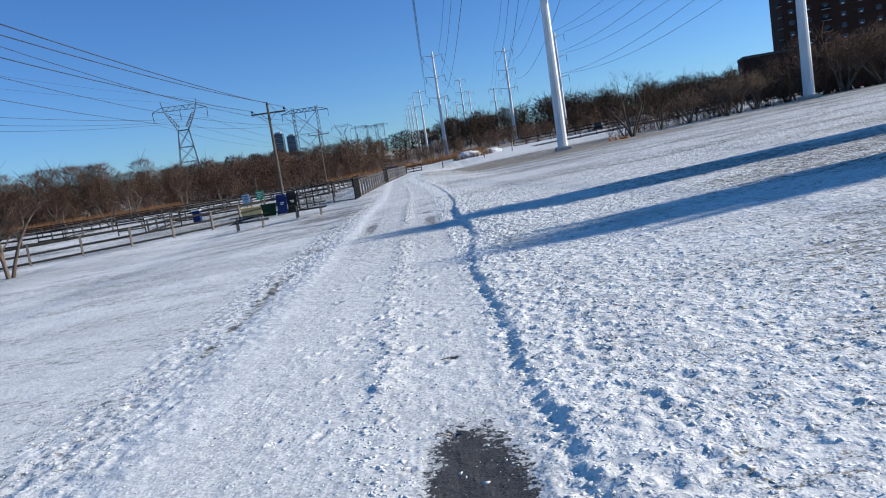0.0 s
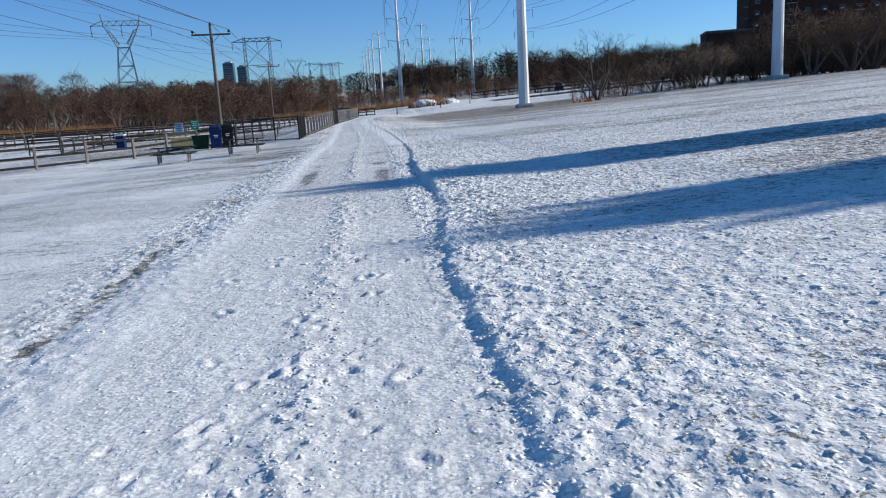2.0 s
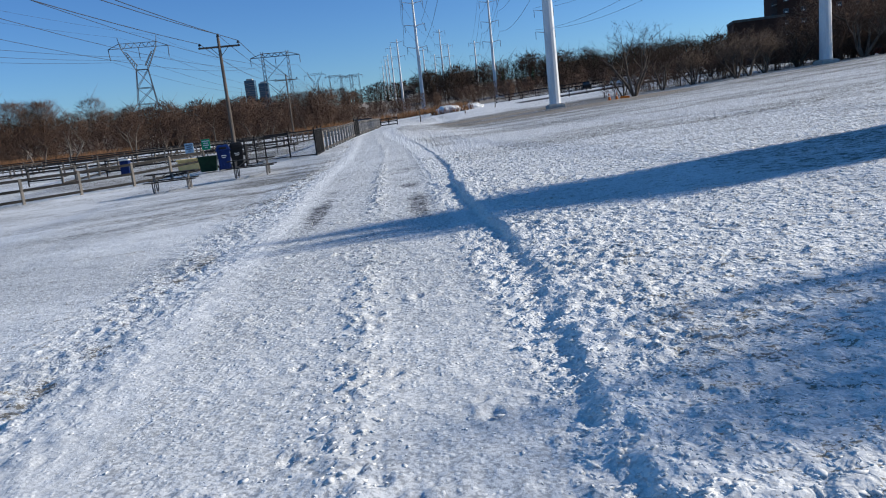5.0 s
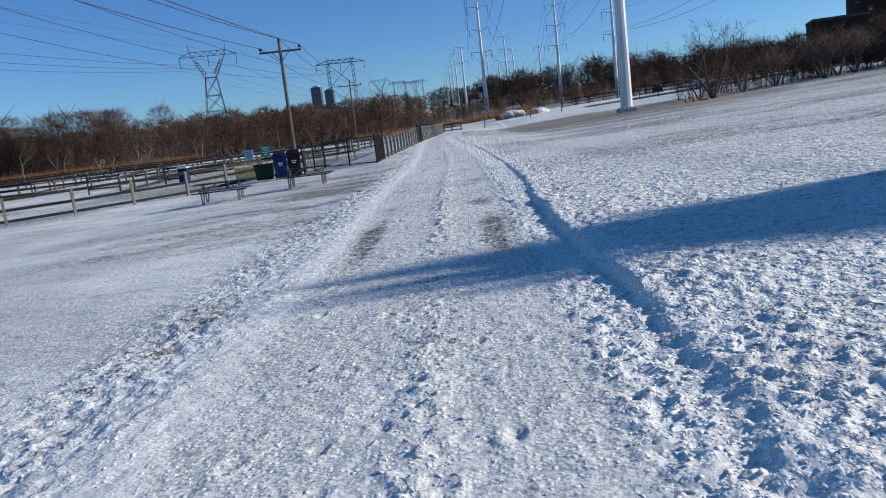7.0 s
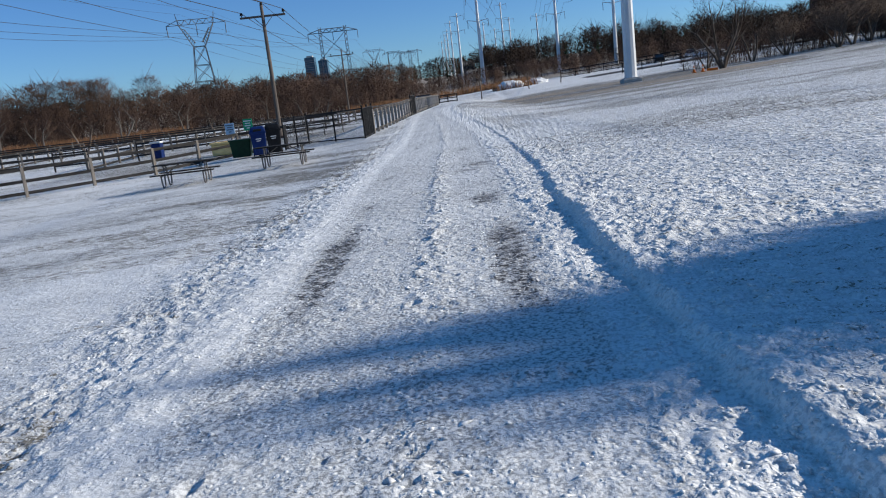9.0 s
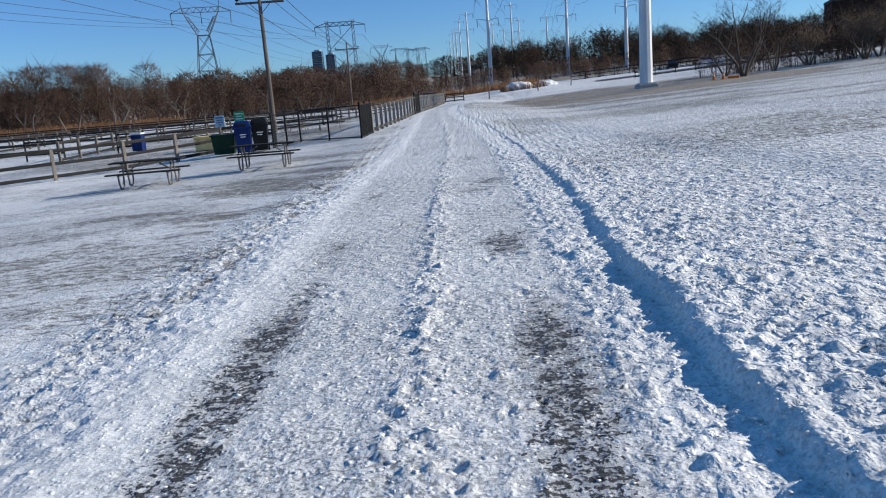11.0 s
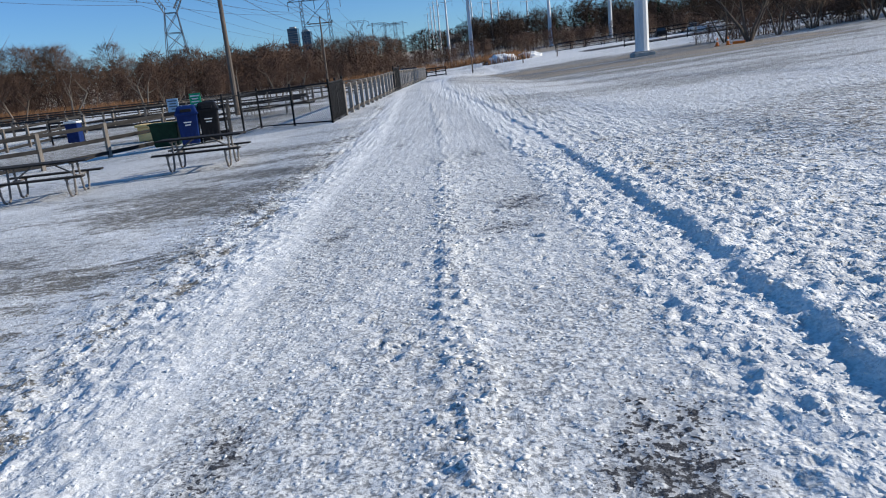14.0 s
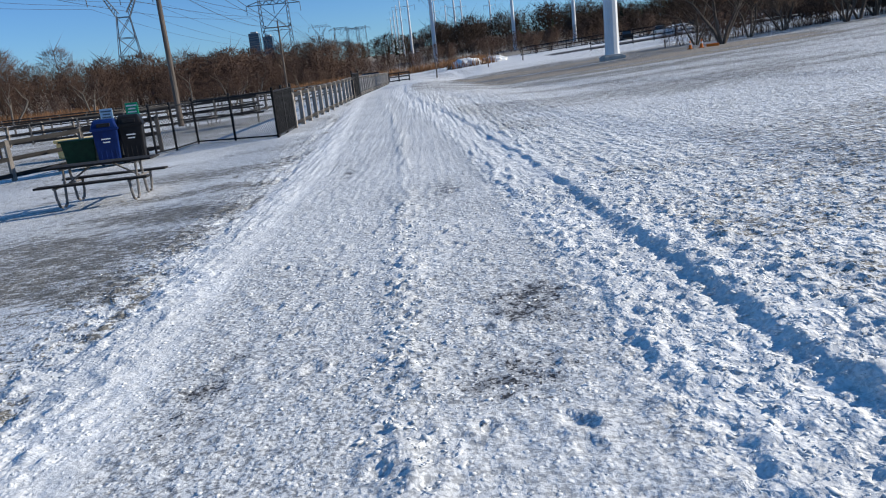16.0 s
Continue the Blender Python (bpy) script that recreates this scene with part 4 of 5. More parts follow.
wire([(-19.5, -10.0, 10.9), (-15.5, 70.0, 9.0), (-22.0, 145.3, 11.0), (-23.2, 220.6, 13.5)], 1.0, 0.022)
wire([(-18.0, -10.0, 10.9), (-14.0, 70.0, 9.6), (-20.2, 145.3, 11.6), (-22.7, 220.6, 13.5)], 1.0, 0.022)
wire([(-16.5, -10.0, 10.9), (-12.5, 70.0, 9.0), (-18.4, 145.3, 11.0), (-22.3, 220.6, 13.5)], 1.0, 0.022)
wire([(-91.2, -110.0, 28.6), (-75.2, 215.5, 24.6), (-64.9, 538.7, 34.9)], 8.0, 0.034)
wire([(-54.1, -40.0, 26.8), (-48.1, 268.6, 23.8), (-54.8, 579.9, 35.0)], 8.0, 0.034)
wire([(-84.0, -110.0, 28.6), (-68.0, 215.5, 24.6), (-57.7, 538.7, 34.9)], 8.0, 0.034)
wire([(-46.9, -40.0, 26.8), (-40.9, 268.6, 23.8), (-47.6, 579.9, 35.0)], 8.0, 0.034)
wire([(-76.8, -110.0, 28.6), (-60.8, 215.5, 24.6), (-50.5, 538.7, 34.9)], 8.0, 0.034)
wire([(-39.7, -40.0, 26.8), (-33.7, 268.6, 23.8), (-40.4, 579.9, 35.0)], 8.0, 0.034)
wire([(-88.0, -110.0, 34.6), (-72.0, 215.5, 30.6), (-61.7, 538.7, 40.9)], 6.0, 0.02)
wire([(-80.0, -110.0, 34.6), (-64.0, 215.5, 30.6), (-53.7, 538.7, 40.9)], 6.0, 0.02)
wire([(17.0, -70.0, 31.9), (15.0, 98.5, 33.9), (29.4, 265.5, 40.3), (38.7, 410.5, 35.8)], 3.5, 0.035)
wire([(47.0, -70.0, 33.7), (48.0, 98.0, 35.7), (43.4, 242.8, 37.2)], 3.5, 0.035)
wire([(1.0, 60.0, 36.0), (2.5, 237.7, 36.4), (20.6, 407.0, 41.9)], 3.5, 0.035)
wire([(23.0, -70.0, 31.9), (21.0, 98.5, 33.9), (35.4, 265.5, 40.3), (44.7, 410.5, 35.8)], 3.5, 0.035)
wire([(53.0, -70.0, 33.7), (54.0, 98.0, 35.7), (49.4, 242.8, 37.2)], 3.5, 0.035)
wire([(7.0, 60.0, 36.0), (8.5, 237.7, 36.4), (26.6, 407.0, 41.9)], 3.5, 0.035)
wire([(17.0, -70.0, 25.9), (15.0, 98.5, 27.9), (29.4, 265.5, 33.8), (38.7, 410.5, 29.3)], 3.5, 0.035)
wire([(47.0, -70.0, 27.7), (48.0, 98.0, 29.7), (43.4, 242.8, 30.7)], 3.5, 0.035)
wire([(1.0, 60.0, 30.0), (2.5, 237.7, 29.9), (20.6, 407.0, 35.4)], 3.5, 0.035)
wire([(23.0, -70.0, 25.9), (21.0, 98.5, 27.9), (35.4, 265.5, 33.8), (44.7, 410.5, 29.3)], 3.5, 0.035)
wire([(53.0, -70.0, 27.7), (54.0, 98.0, 29.7), (49.4, 242.8, 30.7)], 3.5, 0.035)
wire([(7.0, 60.0, 30.0), (8.5, 237.7, 29.9), (26.6, 407.0, 35.4)], 3.5, 0.035)
wire([(17.0, -70.0, 19.9), (15.0, 98.5, 21.9), (29.4, 265.5, 27.3), (38.7, 410.5, 22.8)], 3.5, 0.035)
wire([(47.0, -70.0, 21.7), (48.0, 98.0, 23.7), (43.4, 242.8, 24.2)], 3.5, 0.035)
wire([(1.0, 60.0, 24.0), (2.5, 237.7, 23.4), (20.6, 407.0, 28.9)], 3.5, 0.035)
wire([(23.0, -70.0, 19.9), (21.0, 98.5, 21.9), (35.4, 265.5, 27.3), (44.7, 410.5, 22.8)], 3.5, 0.035)
wire([(53.0, -70.0, 21.7), (54.0, 98.0, 23.7), (49.4, 242.8, 24.2)], 3.5, 0.035)
wire([(7.0, 60.0, 24.0), (8.5, 237.7, 23.4), (26.6, 407.0, 28.9)], 3.5, 0.035)

# ---------------------------------------------------------------- dog-park fences
def rail_fence(points, label, height=1.15, gap=2.4, rails=3, mesh=False, post=0.065, post_mat=POST_WOOD, rail_mat=RAIL_WOOD, group="rail fences"):
    """A fence of posts and rails along a line of points on the ground."""
    x0, y0 = points[0]
    fence = thing("fence", (x0, y0, float(land(x0, y0))), label, "fence", group)
    z0 = float(land(x0, y0))
    post_mesh = finish(rod(box(fresh(), (-post, -post, -0.3), (post, post, height), 0.012), (0, 0, height), (0, 0, height + 0.03), post * 1.2, 0.01, 6), "post", post_mat)
    for a, b in zip(points, points[1:]):
        length = math.hypot(b[0] - a[0], b[1] - a[1])
        n = max(1, round(length / gap))
        turn = math.atan2(b[1] - a[1], b[0] - a[0])
        for k in range(n + 1):
            x, y = a[0] + (b[0] - a[0]) * k / n, a[1] + (b[1] - a[1]) * k / n
            here = (x - x0, y - y0, float(land(x, y)) - z0)
            if k < n or b == points[-1]:
                ob = new("post", post_mesh)
                ob.parent, ob.matrix_basis = fence, pose(*here, 0, 0, math.degrees(turn))
            if k < n:
                xn, yn = a[0] + (b[0] - a[0]) * (k + 1) / n, a[1] + (b[1] - a[1]) * (k + 1) / n
                there = (xn - x0, yn - y0, float(land(xn, yn)) - z0)
                for j in range(rails):
                    h = height * (0.94 - 0.80 * j / max(1, rails - 1)) if rails > 1 else height * 0.94
                    span = Vector(there) - Vector(here)
                    m = Matrix.Translation(Vector(here) + Vector((0, 0, h))) @ span.to_track_quat("X", "Z").to_matrix().to_4x4()
                    bm = box(fresh(), (0, -0.025 - post * 0.6, -0.065), (span.length, 0.02 - post * 0.6, 0.065), 0.008)
                    ob = new("rail", finish(bm, "rail", rail_mat))
                    ob.parent, ob.matrix_basis = fence, m
                if mesh:
                    bm = fresh()
                    span = Vector(there) - Vector(here)
                    m = max(2, round(span.length / 0.16))
                    for q in range(m):
                        p = Vector(here) + span * (q / m)
                        rod(bm, p + Vector((0, 0, 0.05)), p + Vector((0, 0, height * 0.95)), 0.003, 0.003, 3, False)
                    for q in range(8):
                        h = Vector((0, 0, 0.08 + (height - 0.15) * q / 7))
                        rod(bm, Vector(here) + h, Vector(there) + h, 0.003, 0.003, 3, False)
                    part("wire_mesh", bm, BLACK_METAL, fence, "thin dark wire mesh")
    return fence


rail_fence([(-34, 36.5), (-25.5, 40.6), (-18.6, 45.2), (-14.6, 48.6), (-11.9, 52.6)], "weathered post-and-rail fence with three rails", 1.2)
rail_fence([(-11.9, 52.6), (-9.6, 53.2)], "weathered post-and-rail fence behind the bins", 1.2, 1.2)
rail_fence([(-5.35, 55.2), (-4.6, 68.0), (-4.25, 80.0), (-3.95, 92.0), (-3.6, 112)], "grey wooden post fence with wire mesh beside the path", 1.25, 1.5, 2, True, 0.075, PALE_POST, RAIL_WOOD)
for k, pts in enumerate(([(-60, 62), (-34, 66), (-22, 69.5), (-10, 72)], [(-70, 80), (-36, 84), (-14, 90)], [(-90, 96), (-45, 104), (-10, 116)], [(-46, 48), (-34, 66), (-36, 84)], [(-22, 57), (-23, 69), (-19, 88)], [(-11, 72), (-9.5, 90), (-8, 112)])):
    rail_fence(pts, "low post-and-rail fence dividing the snowy dog park", 1.1, 2.6, 2 if k % 2 else 3)


def chain_panel(fence, a, b, z0, height, name="mesh_panel"):
    """Black chain-link: two frame bars and a diagonal net between two posts."""
    a, b = Vector(a), Vector(b)
    for z in (0.08, height):
        part("frame_bar", rod(fresh(), a + Vector((0, 0, z)), b + Vector((0, 0, z)), 0.026, 0.026, 6), BLACK_METAL, fence)
    bm = fresh()
    span, step = (b - a).length, 0.11
    way = (b - a) / span
    n = int((span + height) / step)
    for k in range(n):
        for flip in (False, True):
            s0, s1 = k * step - height, k * step
            u0, u1 = max(0.0, s0), min(span, s1)
            if u1 - u0 < 0.02:
                continue
            za, zb = (u0 - s0), (u1 - s0)
            if flip:
                p, q = a + way * (span - u0) + Vector((0, 0, za)), a + way * (span - u1) + Vector((0, 0, zb))
            else:
                p, q = a + way * u0 + Vector((0, 0, za)), a + way * u1 + Vector((0, 0, zb))
            rod(bm, p, q, 0.0045, 0.0045, 3, False)
    part(name, bm, BLACK_METAL, fence, "black chain-link net")


def black_fence(points, label, height=1.45, name="chain_link_fence", dense=False):
    x0, y0 = points[0]
    z0 = float(land(x0, y0))
    fence = thing(name, (x0, y0, z0), label, "fence", "black chain-link fences")
    at = [Vector((x - x0, y - y0, float(land(x, y)) - z0)) for x, y in points]
    for p in at:
        bm = fresh()
        rod(bm, p - Vector((0, 0, 0.3)), p + Vector((0, 0, height + 0.08)), 0.042, 0.042, 8)
        bmesh.ops.create_icosphere(bm, subdivisions=1, radius=0.055, matrix=Matrix.Translation(p + Vector((0, 0, height + 0.1))))
        part("post", bm, BLACK_METAL, fence)
    for p, q in zip(at, at[1:]):
        chain_panel(fence, p, q, z0, height)
        if dense:
            for k in range(1, 9):
                r = p.lerp(q, k / 9)
                part("bar", rod(fresh(), r + Vector((0, 0, 0.08)), r + Vector((0, 0, height)), 0.024, 0.024, 6), BLACK_METAL, fence)
    return fence


black_fence([(-9.45, 52.2), (-9.0, 52.9), (-8.75, 54.6)], "black chain-link entry gate of the dog park, closed", name="chain_link_gate")
black_fence([(-8.75, 54.6), (-7.1, 53.2), (-5.4, 51.8)], "black chain-link fence beside the entry")
black_fence([(-5.4, 51.8), (-5.38, 53.4), (-5.35, 55.1)], "dark barred gate standing at the path's edge", name="barred_gate", dense=True)
black_fence([(-4.42, 72.0), (-4.3, 75.5)], "dark barred gate in the far fence", name="barred_gate", dense=True)


# ---------------------------------------------------------------- bins, signs, tables
def wheeled_bin(at, turn, mat, label, width=0.66, depth=0.72, height=1.12, lid=True):
    bin_ = thing("wheeled_bin", at, label, "bin", "bins at the gate", turn=turn)
    bm = fresh()
    box(bm, (-width / 2, -depth / 2, 0.05), (width / 2, depth / 2, height * 0.93), 0.04)
    for v in bm.verts:
        t = 1 - v.co.z / height
        v.co.x *= 1 - 0.18 * t
        v.co.y *= 1 - 0.22 * t
    part("body", bm, mat, bin_)
    bm = fresh()
    box(bm, (-width / 2 - 0.035, -depth / 2 - 0.035, height * 0.88), (width / 2 + 0.035, depth / 2 + 0.035, height * 0.94), 0.015)
    part("rim", bm, mat, bin_)
    if lid:
        bm = fresh()
        box(bm, (-width / 2 - 0.02, -depth / 2 - 0.03, height * 0.9), (width / 2 + 0.02, depth / 2 + 0.02, height * 1.16), 0.06)
        for v in bm.verts:
            t = max(0.0, (v.co.z / height - 0.92) / 0.24)
            v.co.x *= 1 - 0.28 * t ** 2
            v.co.y *= 1 - 0.34 * t ** 2
        lid_part = part("lid", bm, mat, bin_, "domed lid with a dark slot")
        part("slot", box(fresh(), (-width * 0.26, -depth / 2 - 0.036, height * 0.97), (width * 0.26, -depth / 2 + 0.08, height * 1.06), 0.01), BLACK_METAL, lid_part)
        for k in range(4):
            x = width * (-0.3 + 0.2 * k)
            part("rib", box(fresh(), (x - 0.02, -depth * 0.435, height * 0.12), (x + 0.02, -depth * 0.35, height * 0.42), 0.008), mat, bin_)
        bm = fresh()
        rod(bm, (-width * 0.4, depth / 2 + 0.08, height * 0.9), (width * 0.4, depth / 2 + 0.08, height * 0.9), 0.018, 0.018, 8)
        part("handle", bm, BLACK_PLASTIC, bin_)
        for sx in (-1, 1):
            bm = fresh()
            rod(bm, (sx * width * 0.40, depth * 0.36, 0.12), (sx * (width * 0.40 + 0.06), depth * 0.36, 0.12), 0.13, 0.13, 14)
            part("wheel", bm, BLACK_PLASTIC, bin_)
        bm = fresh()
        for k, w in enumerate((0.26, 0.2)):
            z = height * (0.66 - 0.08 * k)
            box(bm, (-w / 2, -depth / 2 * (1 - 0.22 * (1 - z / height)) - 0.006, z), (w / 2, -depth / 2 * (1 - 0.22 * (1 - z / height)) + 0.03, z + 0.035))
        part("mark", bm, PALE_PAINT, bin_, "pale unreadable lettering")
    return bin_


def bin_spot(x, y):
    return (x, y, float(land(x, y)) + 0.01)


green = wheeled_bin(bin_spot(-11.35, 51.25), 8, GREEN_PLASTIC, "dark green open plastic bin in the snow", 1.0, 0.8, 0.95, False)
# a black sheet stands in for the shade inside the open bin
bm = fresh()
box(bm, (-0.42, -0.34, 0.80), (0.42, 0.34, 0.84))
part("bin_inside_shade", bm, BLACK_PLASTIC, green, "black sheet for the shade inside the open bin")
wheeled_bin(bin_spot(-10.35, 50.85), 14, BLUE_PLASTIC, "blue plastic wheeled recycling bin in the snow", 0.72, 0.78, 1.2)
wheeled_bin(bin_spot(-9.7, 51.15), 14, BLACK_PLASTIC, "black plastic wheeled rubbish bin in the snow", 0.70, 0.78, 1.22)


def picnic_table(at, turn, label, length=1.85):
    table = thing("picnic_table", at, label, "picnic table", "picnic tables", turn=turn)
    L = length / 2
    for k in range(4):
        y = -0.36 + 0.185 * k
        part("tabletop_plank", box(fresh(), (-L, y, 0.72), (L, y + 0.172, 0.76), 0.008), TABLE_WOOD, table)
    for s in (-1, 1):
        part("bench_plank", box(fresh(), (-L, s * 0.72 - 0.13, 0.42), (L, s * 0.72 + 0.13, 0.46), 0.008), TABLE_WOOD, table)
    for x in (-L * 0.66, L * 0.66):
        for s in (-1, 1):
            part("leg", bent(fresh(), [(x, s * 0.16, 0.71), (x, s * 0.22, 0.4), (x, s * 0.30, 0.06), (x, s * 0.40, 0.02)], 0.026, 8), GREY_METAL, table)
            part("bench_leg", bent(fresh(), [(x, s * 0.76, 0.41), (x, s * 0.74, 0.2), (x, s * 0.66, 0.05), (x, s * 0.56, 0.02)], 0.026, 8), GREY_METAL, table)
        part("beam", rod(fresh(), (x, -0.82, 0.40), (x, 0.82, 0.40), 0.024, 0.024, 8), GREY_METAL, table)
        part("top_bearer", rod(fresh(), (x, -0.34, 0.70), (x, 0.34, 0.70), 0.022, 0.022, 8), GREY_METAL, table)
        part("brace", rod(fresh(), (x, 0, 0.41), (x * 0.3, 0, 0.71), 0.018, 0.018, 6), GREY_METAL, table)
    return table


def table_spot(x, y):
    return (x, y, float(land(x, y)) + 0.015)


picnic_table(table_spot(-7.2, 42.6), 5, "dark plank picnic table on grey tube legs", 2.05)
picnic_table(table_spot(-10.15, 40.65), 10, "dark plank picnic table on grey tube legs", 2.05)
picnic_table(table_spot(-8.9, 63.2), 10, "snow-dusted picnic table inside the fence", 1.8)
picnic_table(table_spot(-11.8, 66.5), -10, "snow-dusted picnic table inside the fence", 1.8)


def sign(at, mat, label, width=0.75, height=0.95, up=1.15):
    board = thing("notice_sign", at, label, "sign", "notice signs")
    part("post", box(fresh(), (-0.04, 0.02, -0.3), (0.04, 0.1, up + height), 0.008), GREY_METAL, board)
    face = part("panel", box(fresh(), (-width / 2, -0.02, up), (width / 2, 0.018, up + height), 0.008), mat, board)
    bm = fresh()
    for k, w in enumerate((0.5, 0.34, 0.42, 0.2)):
        z = up + height * (0.82 - 0.2 * k)
        box(bm, (-w * width / 1.2, -0.026, z - 0.035), (w * width / 1.2, -0.018, z + 0.035))
    part("lettering", bm, PALE_PAINT if mat is SIGN_GREEN else LATTICE, face, "unreadable lettering bars")
    return board


sign((-16.75, 67.0, float(land(-16.75, 67.0))), SIGN_BLUE, "pale blue notice sign on a post", 0.65, 0.75, 0.75)
sign((-15.60, 67.5, float(land(-15.60, 67.5))), SIGN_GREEN, "green notice sign on a post", 0.65, 0.8, 0.85)

bm = fresh()
box(bm, (-0.8, -0.4, 0.0), (0.8, 0.4, 0.6), 0.05)
crate = thing("storage_box", (-13.88, 57.0, float(land(-13.88, 57.0))), "yellow plastic storage box in the dog park", "box")
part("body", bm, YELLOW_BOX, crate)
part("lid", box(fresh(), (-0.86, -0.45, 0.6), (0.86, 0.45, 0.72), 0.03), YELLOW_BOX, crate)
dog_bin = thing("small_bin", (-19.11, 60.0, float(land(-19.11, 60.0))), "small blue and white bin in the dog park", "bin")
part("body", box(fresh(), (-0.3, -0.25, 0.1), (0.3, 0.25, 1.0), 0.04), BLUE_PLASTIC, dog_bin)
part("lid", box(fresh(), (-0.33, -0.28, 1.0), (0.33, 0.28, 1.1), 0.03), PALE_PAINT, dog_bin)
for px, py, pw in ((-24.5, 60, 2.2), (-20.0, 61, 1.6), (-33.0, 64, 2.4)):
    hurdle = thing("agility_hurdle", (px, py, float(land(px, py))), "dark open frame of rails between two posts", "hurdle", "hurdles in the dog park")
    for z in (0.35, 1.05):
        part("rail", box(fresh(), (-pw / 2, -0.03, z - 0.05), (pw / 2, 0.03, z + 0.05), 0.01), RAIL_WOOD, hurdle)
    for s in (-1, 1):
        part("post", rod(fresh(), (s * pw / 2, 0, -0.2), (s * pw / 2, 0, 1.2), 0.05, 0.05, 8), RAIL_WOOD, hurdle)

# traffic cones and a barrier by the field tree
for k, (cx, cy) in enumerate(((22.6, 88.6), (22.2, 90.0))):
    cone = thing("traffic_cone", (cx, cy, float(land(cx, cy)) + 0.04), "orange traffic cone on the snow", "cone", "traffic cones")
    part("base", box(fresh(), (-0.2, -0.2, 0), (0.2, 0.2, 0.05), 0.01), ORANGE, cone)
    body = part("cone", rod(fresh(), (0, 0, 0.05), (0, 0, 0.7), 0.15, 0.03, 14), ORANGE, cone)
    part("band", rod(fresh(), (0, 0, 0.36), (0, 0, 0.48), 0.097, 0.075, 14), PALE_PAINT, body, "pale reflective band")
heap = thing("low_barrier", (23.4, 88.3, float(land(23.4, 88.3)) + 0.03), "orange barrier lying on the snow", "barrier")
part("board", box(fresh(), (-0.5, -0.08, 0.0), (0.5, 0.08, 0.22), 0.03), ORANGE, heap)


# ---------------------------------------------------------------- parking ground, vehicles, buildings
def car(at, turn, mat, label, length=4.5, height=1.5):
    auto = thing("car", at, label, "car", "parked cars", turn=turn)
    bm = fresh()
    box(bm, (-length / 2, -0.88, 0.3), (length / 2, 0.88, height * 0.62), 0.12)
    part("body", bm, mat, auto)
    bm = fresh()
    box(bm, (-length * 0.28, -0.78, height * 0.6), (length * 0.3, 0.78, height), 0.1)
    for v in bm.verts:
        if v.co.z > height * 0.8:
            v.co.x *= 0.72
            v.co.y *= 0.88
    cabin = part("cabin", bm, GLASS_DARK, auto, "dark glazed cabin")
    part("roof", box(fresh(), (-length * 0.19, -0.66, height - 0.02), (length * 0.2, 0.66, height + 0.03), 0.02), mat, cabin)
    for sx in (-1, 1):
        for sy in (-1, 1):
            bm = rod(fresh(), (sx * length * 0.31, sy * 0.72, 0.33), (sx * length * 0.31, sy * 0.92, 0.33), 0.33, 0.33, 16)
            part("wheel", bm, BLACK_PLASTIC, auto)
    return auto


car((66.6, 110.2, float(land(66.6, 110.2)) - 0.02), 10, RED_PAINT, "red parked car behind the snow field", 4.6, 1.6)
car((-6.0, 122.5, float(land(-6.0, 122.5))), 15, BLACK_PLASTIC, "dark parked car beyond the end of the fence")
rail_fence([(-9.0, 117.5), (-5.0, 119.0), (-1.2, 120.0)], "low dark fence across the path's far end", 1.1, 1.3, 3, False, 0.06, BLACK_METAL, BLACK_METAL, "parking fences")
for k in range(7):
    cx, cy = 38 + 6.5 * k, 163 + 1.5 * k
    car((cx, cy, float(land(cx, cy))), 80, (BLACK_PLASTIC, PALE_PAINT, LATTICE)[k % 3], "parked car on the far parking ground")
for k, (lo, hi, y) in enumerate(((26, 76, 140), (20, 60, 170))):
    rail_fence([(lo, y), ((lo + hi) / 2, y - 1), (hi, y - 3)], "dark fence along the parking ground", 1.6, 3.0, 3, False, 0.06, BLACK_METAL, BLACK_METAL, "parking fences")


def snow_mound(at, seed, rx, ry, h):
    rnd = random.Random(seed)
    bm = fresh()
    bmesh.ops.create_icosphere(bm, subdivisions=4, radius=1.0)
    for v in bm.verts:
        n = noise.noise(v.co * 2.3 + Vector((seed, 0, 0))) * 0.28 + noise.noise(v.co * 6.0 + Vector((0, seed, 0))) * 0.12
        v.co = Vector((v.co.x * rx * (1 + n), v.co.y * ry * (1 + n), max(-0.1, v.co.z * h * (1 + 1.6 * n))))
    ob = new("snow_mound", finish(bm, "snow_mound", SNOW, True))
    ob.matrix_basis = pose(*at)
    return tagged(ob, "rough white mound of ploughed snow", "snow mound", "ploughed snow mounds")


for k, (sx, sy, rx, h) in enumerate(((9, 160, 3, 1.3), (14, 163, 2.5, 1.0), (46, 158, 3.2, 1.2), (53, 160, 2.6, 0.9))):
    snow_mound((sx, sy, float(land(sx, sy))), 3 + k, rx, rx * 0.7, h)


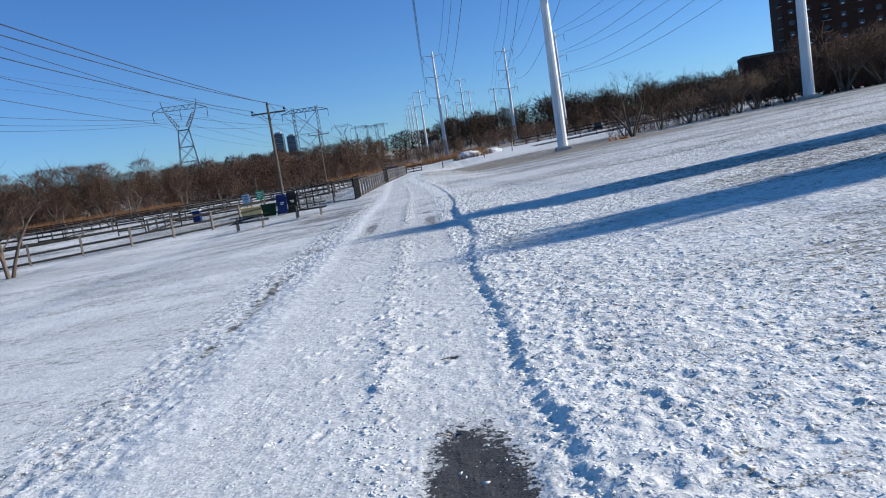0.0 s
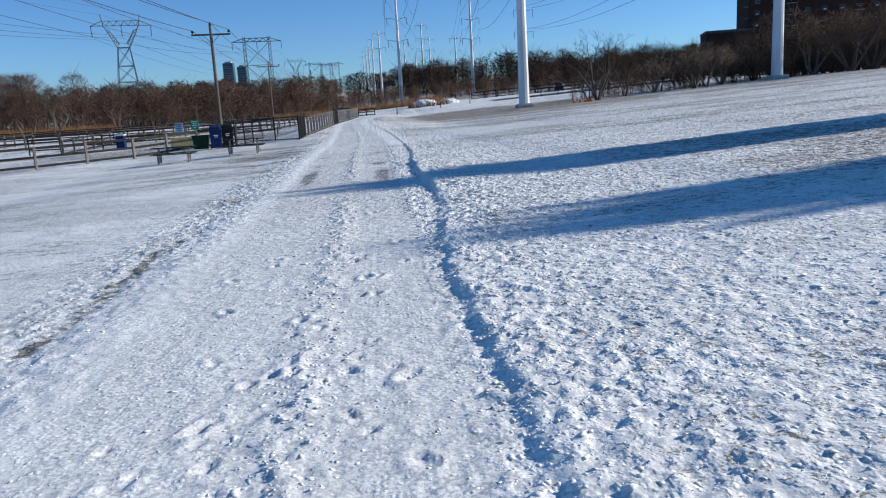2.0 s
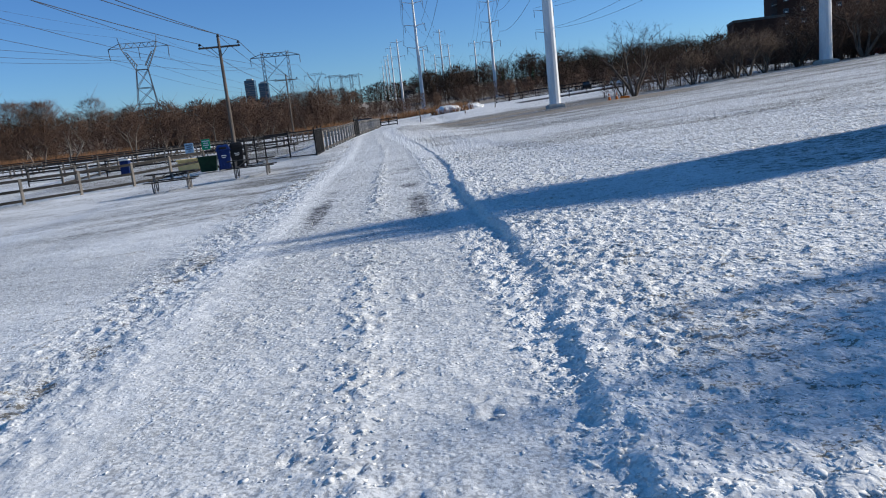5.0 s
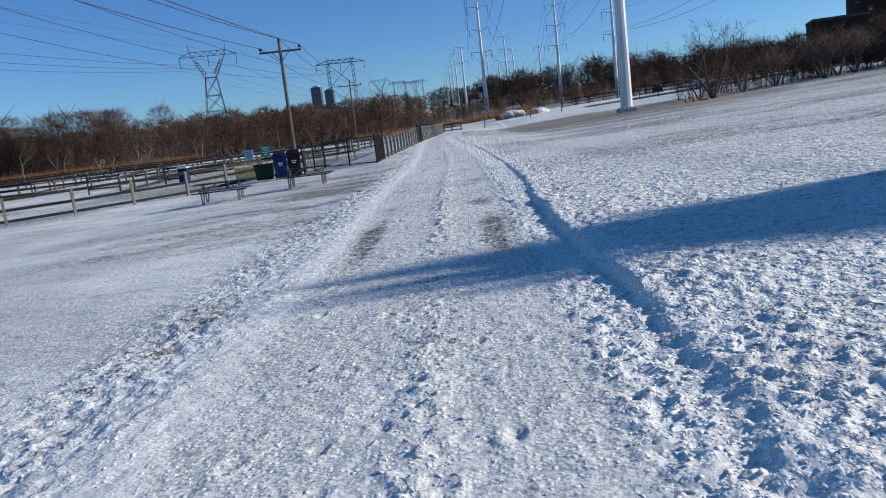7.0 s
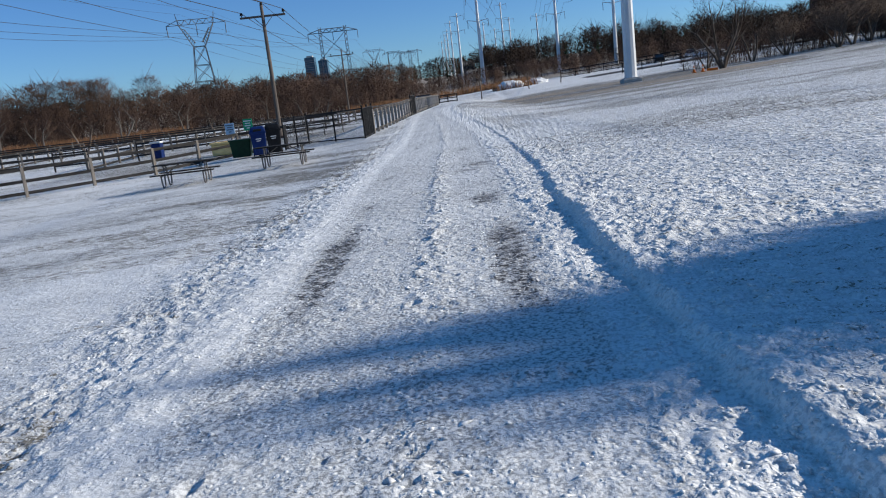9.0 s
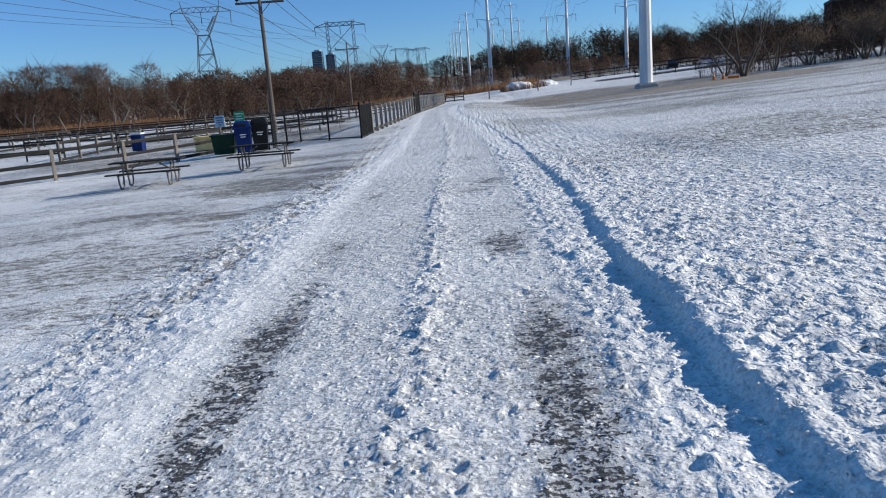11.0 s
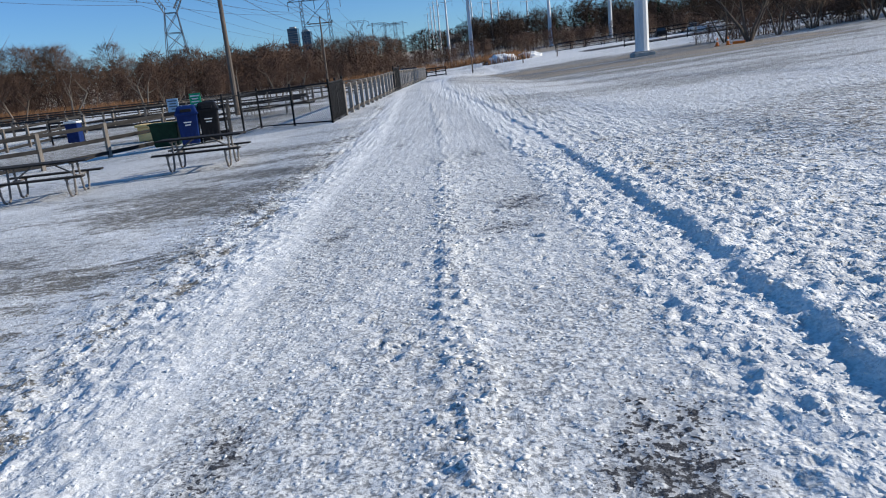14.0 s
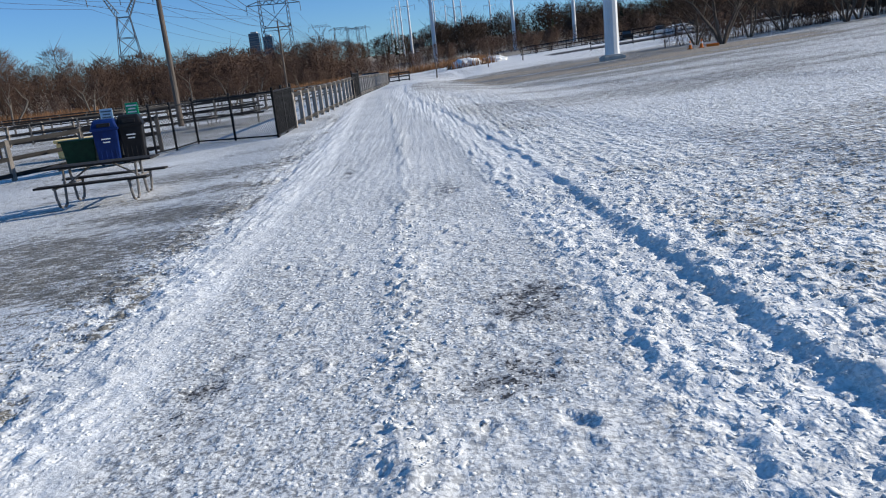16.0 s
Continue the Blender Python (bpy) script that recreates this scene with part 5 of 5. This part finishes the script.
def apartment_block(at, turn, width, depth, floors, bays, label, storey=2.85, balconies=True):
    house = thing("apartment_building", at, label, "building", "apartment building", turn=turn)
    H = floors * storey
    part("wall", box(fresh(), (0, 0, -2), (width, depth, H), 0.05), BRICK_WALL, house)
    part("roof", box(fresh(), (-0.2, -0.2, H), (width + 0.2, depth + 0.2, H + 0.9), 0.05), ROOF, house)
    pane = finish(box(fresh(), (-0.75, -0.03, -0.65), (0.75, 0.06, 0.65)), "pane", GLASS_DARK)
    bm = fresh()
    for lo, hi in (((-0.88, -0.06, -0.8), (0.88, 0.04, -0.65)), ((-0.88, -0.06, 0.65), (0.88, 0.04, 0.76)), ((-0.88, -0.06, -0.65), (-0.75, 0.04, 0.65)), ((0.75, -0.06, -0.65), (0.88, 0.04, 0.65))):
        box(bm, lo, hi)
    frame_mesh = finish(bm, "window_frame", LATTICE)
    unit_mesh = finish(box(fresh(), (-0.4, -0.25, -0.62), (0.4, 0.0, -0.15), 0.02), "air_conditioner", PALE_PAINT)
    slab = finish(box(fresh(), (-1.6, -1.3, -0.1), (1.6, 0.05, 0.1), 0.02), "balcony", CONCRETE)
    guard = finish(box(fresh(), (-1.6, -1.3, 0.1), (1.6, -1.22, 1.1), 0.02), "guard", BLACK_METAL)
    rnd = random.Random(int(width))
    for f in range(floors):
        z = f * storey + 1.6
        for b in range(bays):
            x = width * (b + 0.5) / bays
            if balconies and b % 4 == 2:
                s = new("balcony", slab)
                s.parent, s.matrix_basis = house, pose(x, 0, f * storey + 0.1)
                g = new("guard", guard)
                g.parent = s
            w = new("window", frame_mesh)
            w.parent, w.matrix_basis = house, pose(x, 0, z)
            p = new("pane", pane)
            p.parent = w
            if rnd.random() < 0.8:
                u = new("air_conditioner", unit_mesh)
                u.parent = w
        if balconies:
            s = new("balcony", slab)
            s.parent, s.matrix_basis = house, pose(0, 2.2, f * storey + 0.1, 0, 0, -90)
            g = new("guard", guard)
            g.parent = s
    return house


BX, BY = 140.3, 282.9
apartment_block((BX, BY, float(land(BX, BY))), -16, 88, 25, 14, 15, "dark red brick high-rise with balconies and windows", 4.1)
apartment_block((BX - 10.6 - 5, BY + 2, float(land(BX, BY))), -16, 10.6 + 7, 16, 1, 3, "low dark brick wing beside the high-rise", 15.8, balconies=False)


def far_tower(at, w, d, h, label):
    tower = thing("office_tower", at, label, "building", "distant towers")
    part("wall", box(fresh(), (0, 0, -5), (w, d, h), 0.3), BLUE_GLASS, tower)
    part("roof", box(fresh(), (w * 0.2, d * 0.2, h), (w * 0.8, d * 0.8, h + 3), 0.2), CONCRETE, tower)
    band = finish(box(fresh(), (0, -0.25, 0), (w, 0.1, 0.7)), "window_band", LATTICE)
    for k in range(int(h / 4)):
        ob = new("window_band", band)
        ob.parent, ob.matrix_basis = tower, pose(0, 0, 4 * k)
    return tower


far_tower((-279, 1394, 23), 18, 18, 78, "distant dark glass office tower on the skyline")
far_tower((-255, 1399, 23), 16, 18, 71, "distant dark glass office tower on the skyline")


def house(at, turn, w, d, h, label="pale suburban house with a dark roof on the hill"):
    home = thing("house", at, label, "house", "houses on the hill", turn=turn)
    part("wall", box(fresh(), (0, 0, -2), (w, d, h), 0.05), SIDING, home)
    bm = fresh()
    rows = [(-0.4, -0.4, h), (w + 0.4, -0.4, h), (w + 0.4, d + 0.4, h), (-0.4, d + 0.4, h), (-0.4, d / 2, h + d * 0.32), (w + 0.4, d / 2, h + d * 0.32)]
    vs = [bm.verts.new(p) for p in rows]
    for f in ((0, 1, 5, 4), (2, 3, 4, 5), (0, 4, 3), (1, 2, 5), (0, 3, 2, 1)):
        bm.faces.new([vs[k] for k in f])
    part("roof", bm, ROOF, home)
    for k in range(3):
        part("window", box(fresh(), (w * (0.15 + 0.3 * k), -0.06, h * 0.45), (w * (0.15 + 0.3 * k) + 1.4, 0.05, h * 0.75)), GLASS_DARK, home)
    return home


rnd = random.Random(77)
for k in range(9):
    hx, hy = rnd.uniform(-150, 190), rnd.uniform(430, 640)
    house((hx, hy, float(land(hx, hy)) + 2), rnd.uniform(-25, 25), rnd.uniform(10, 16), rnd.uniform(8, 11), rnd.uniform(4, 6.5))
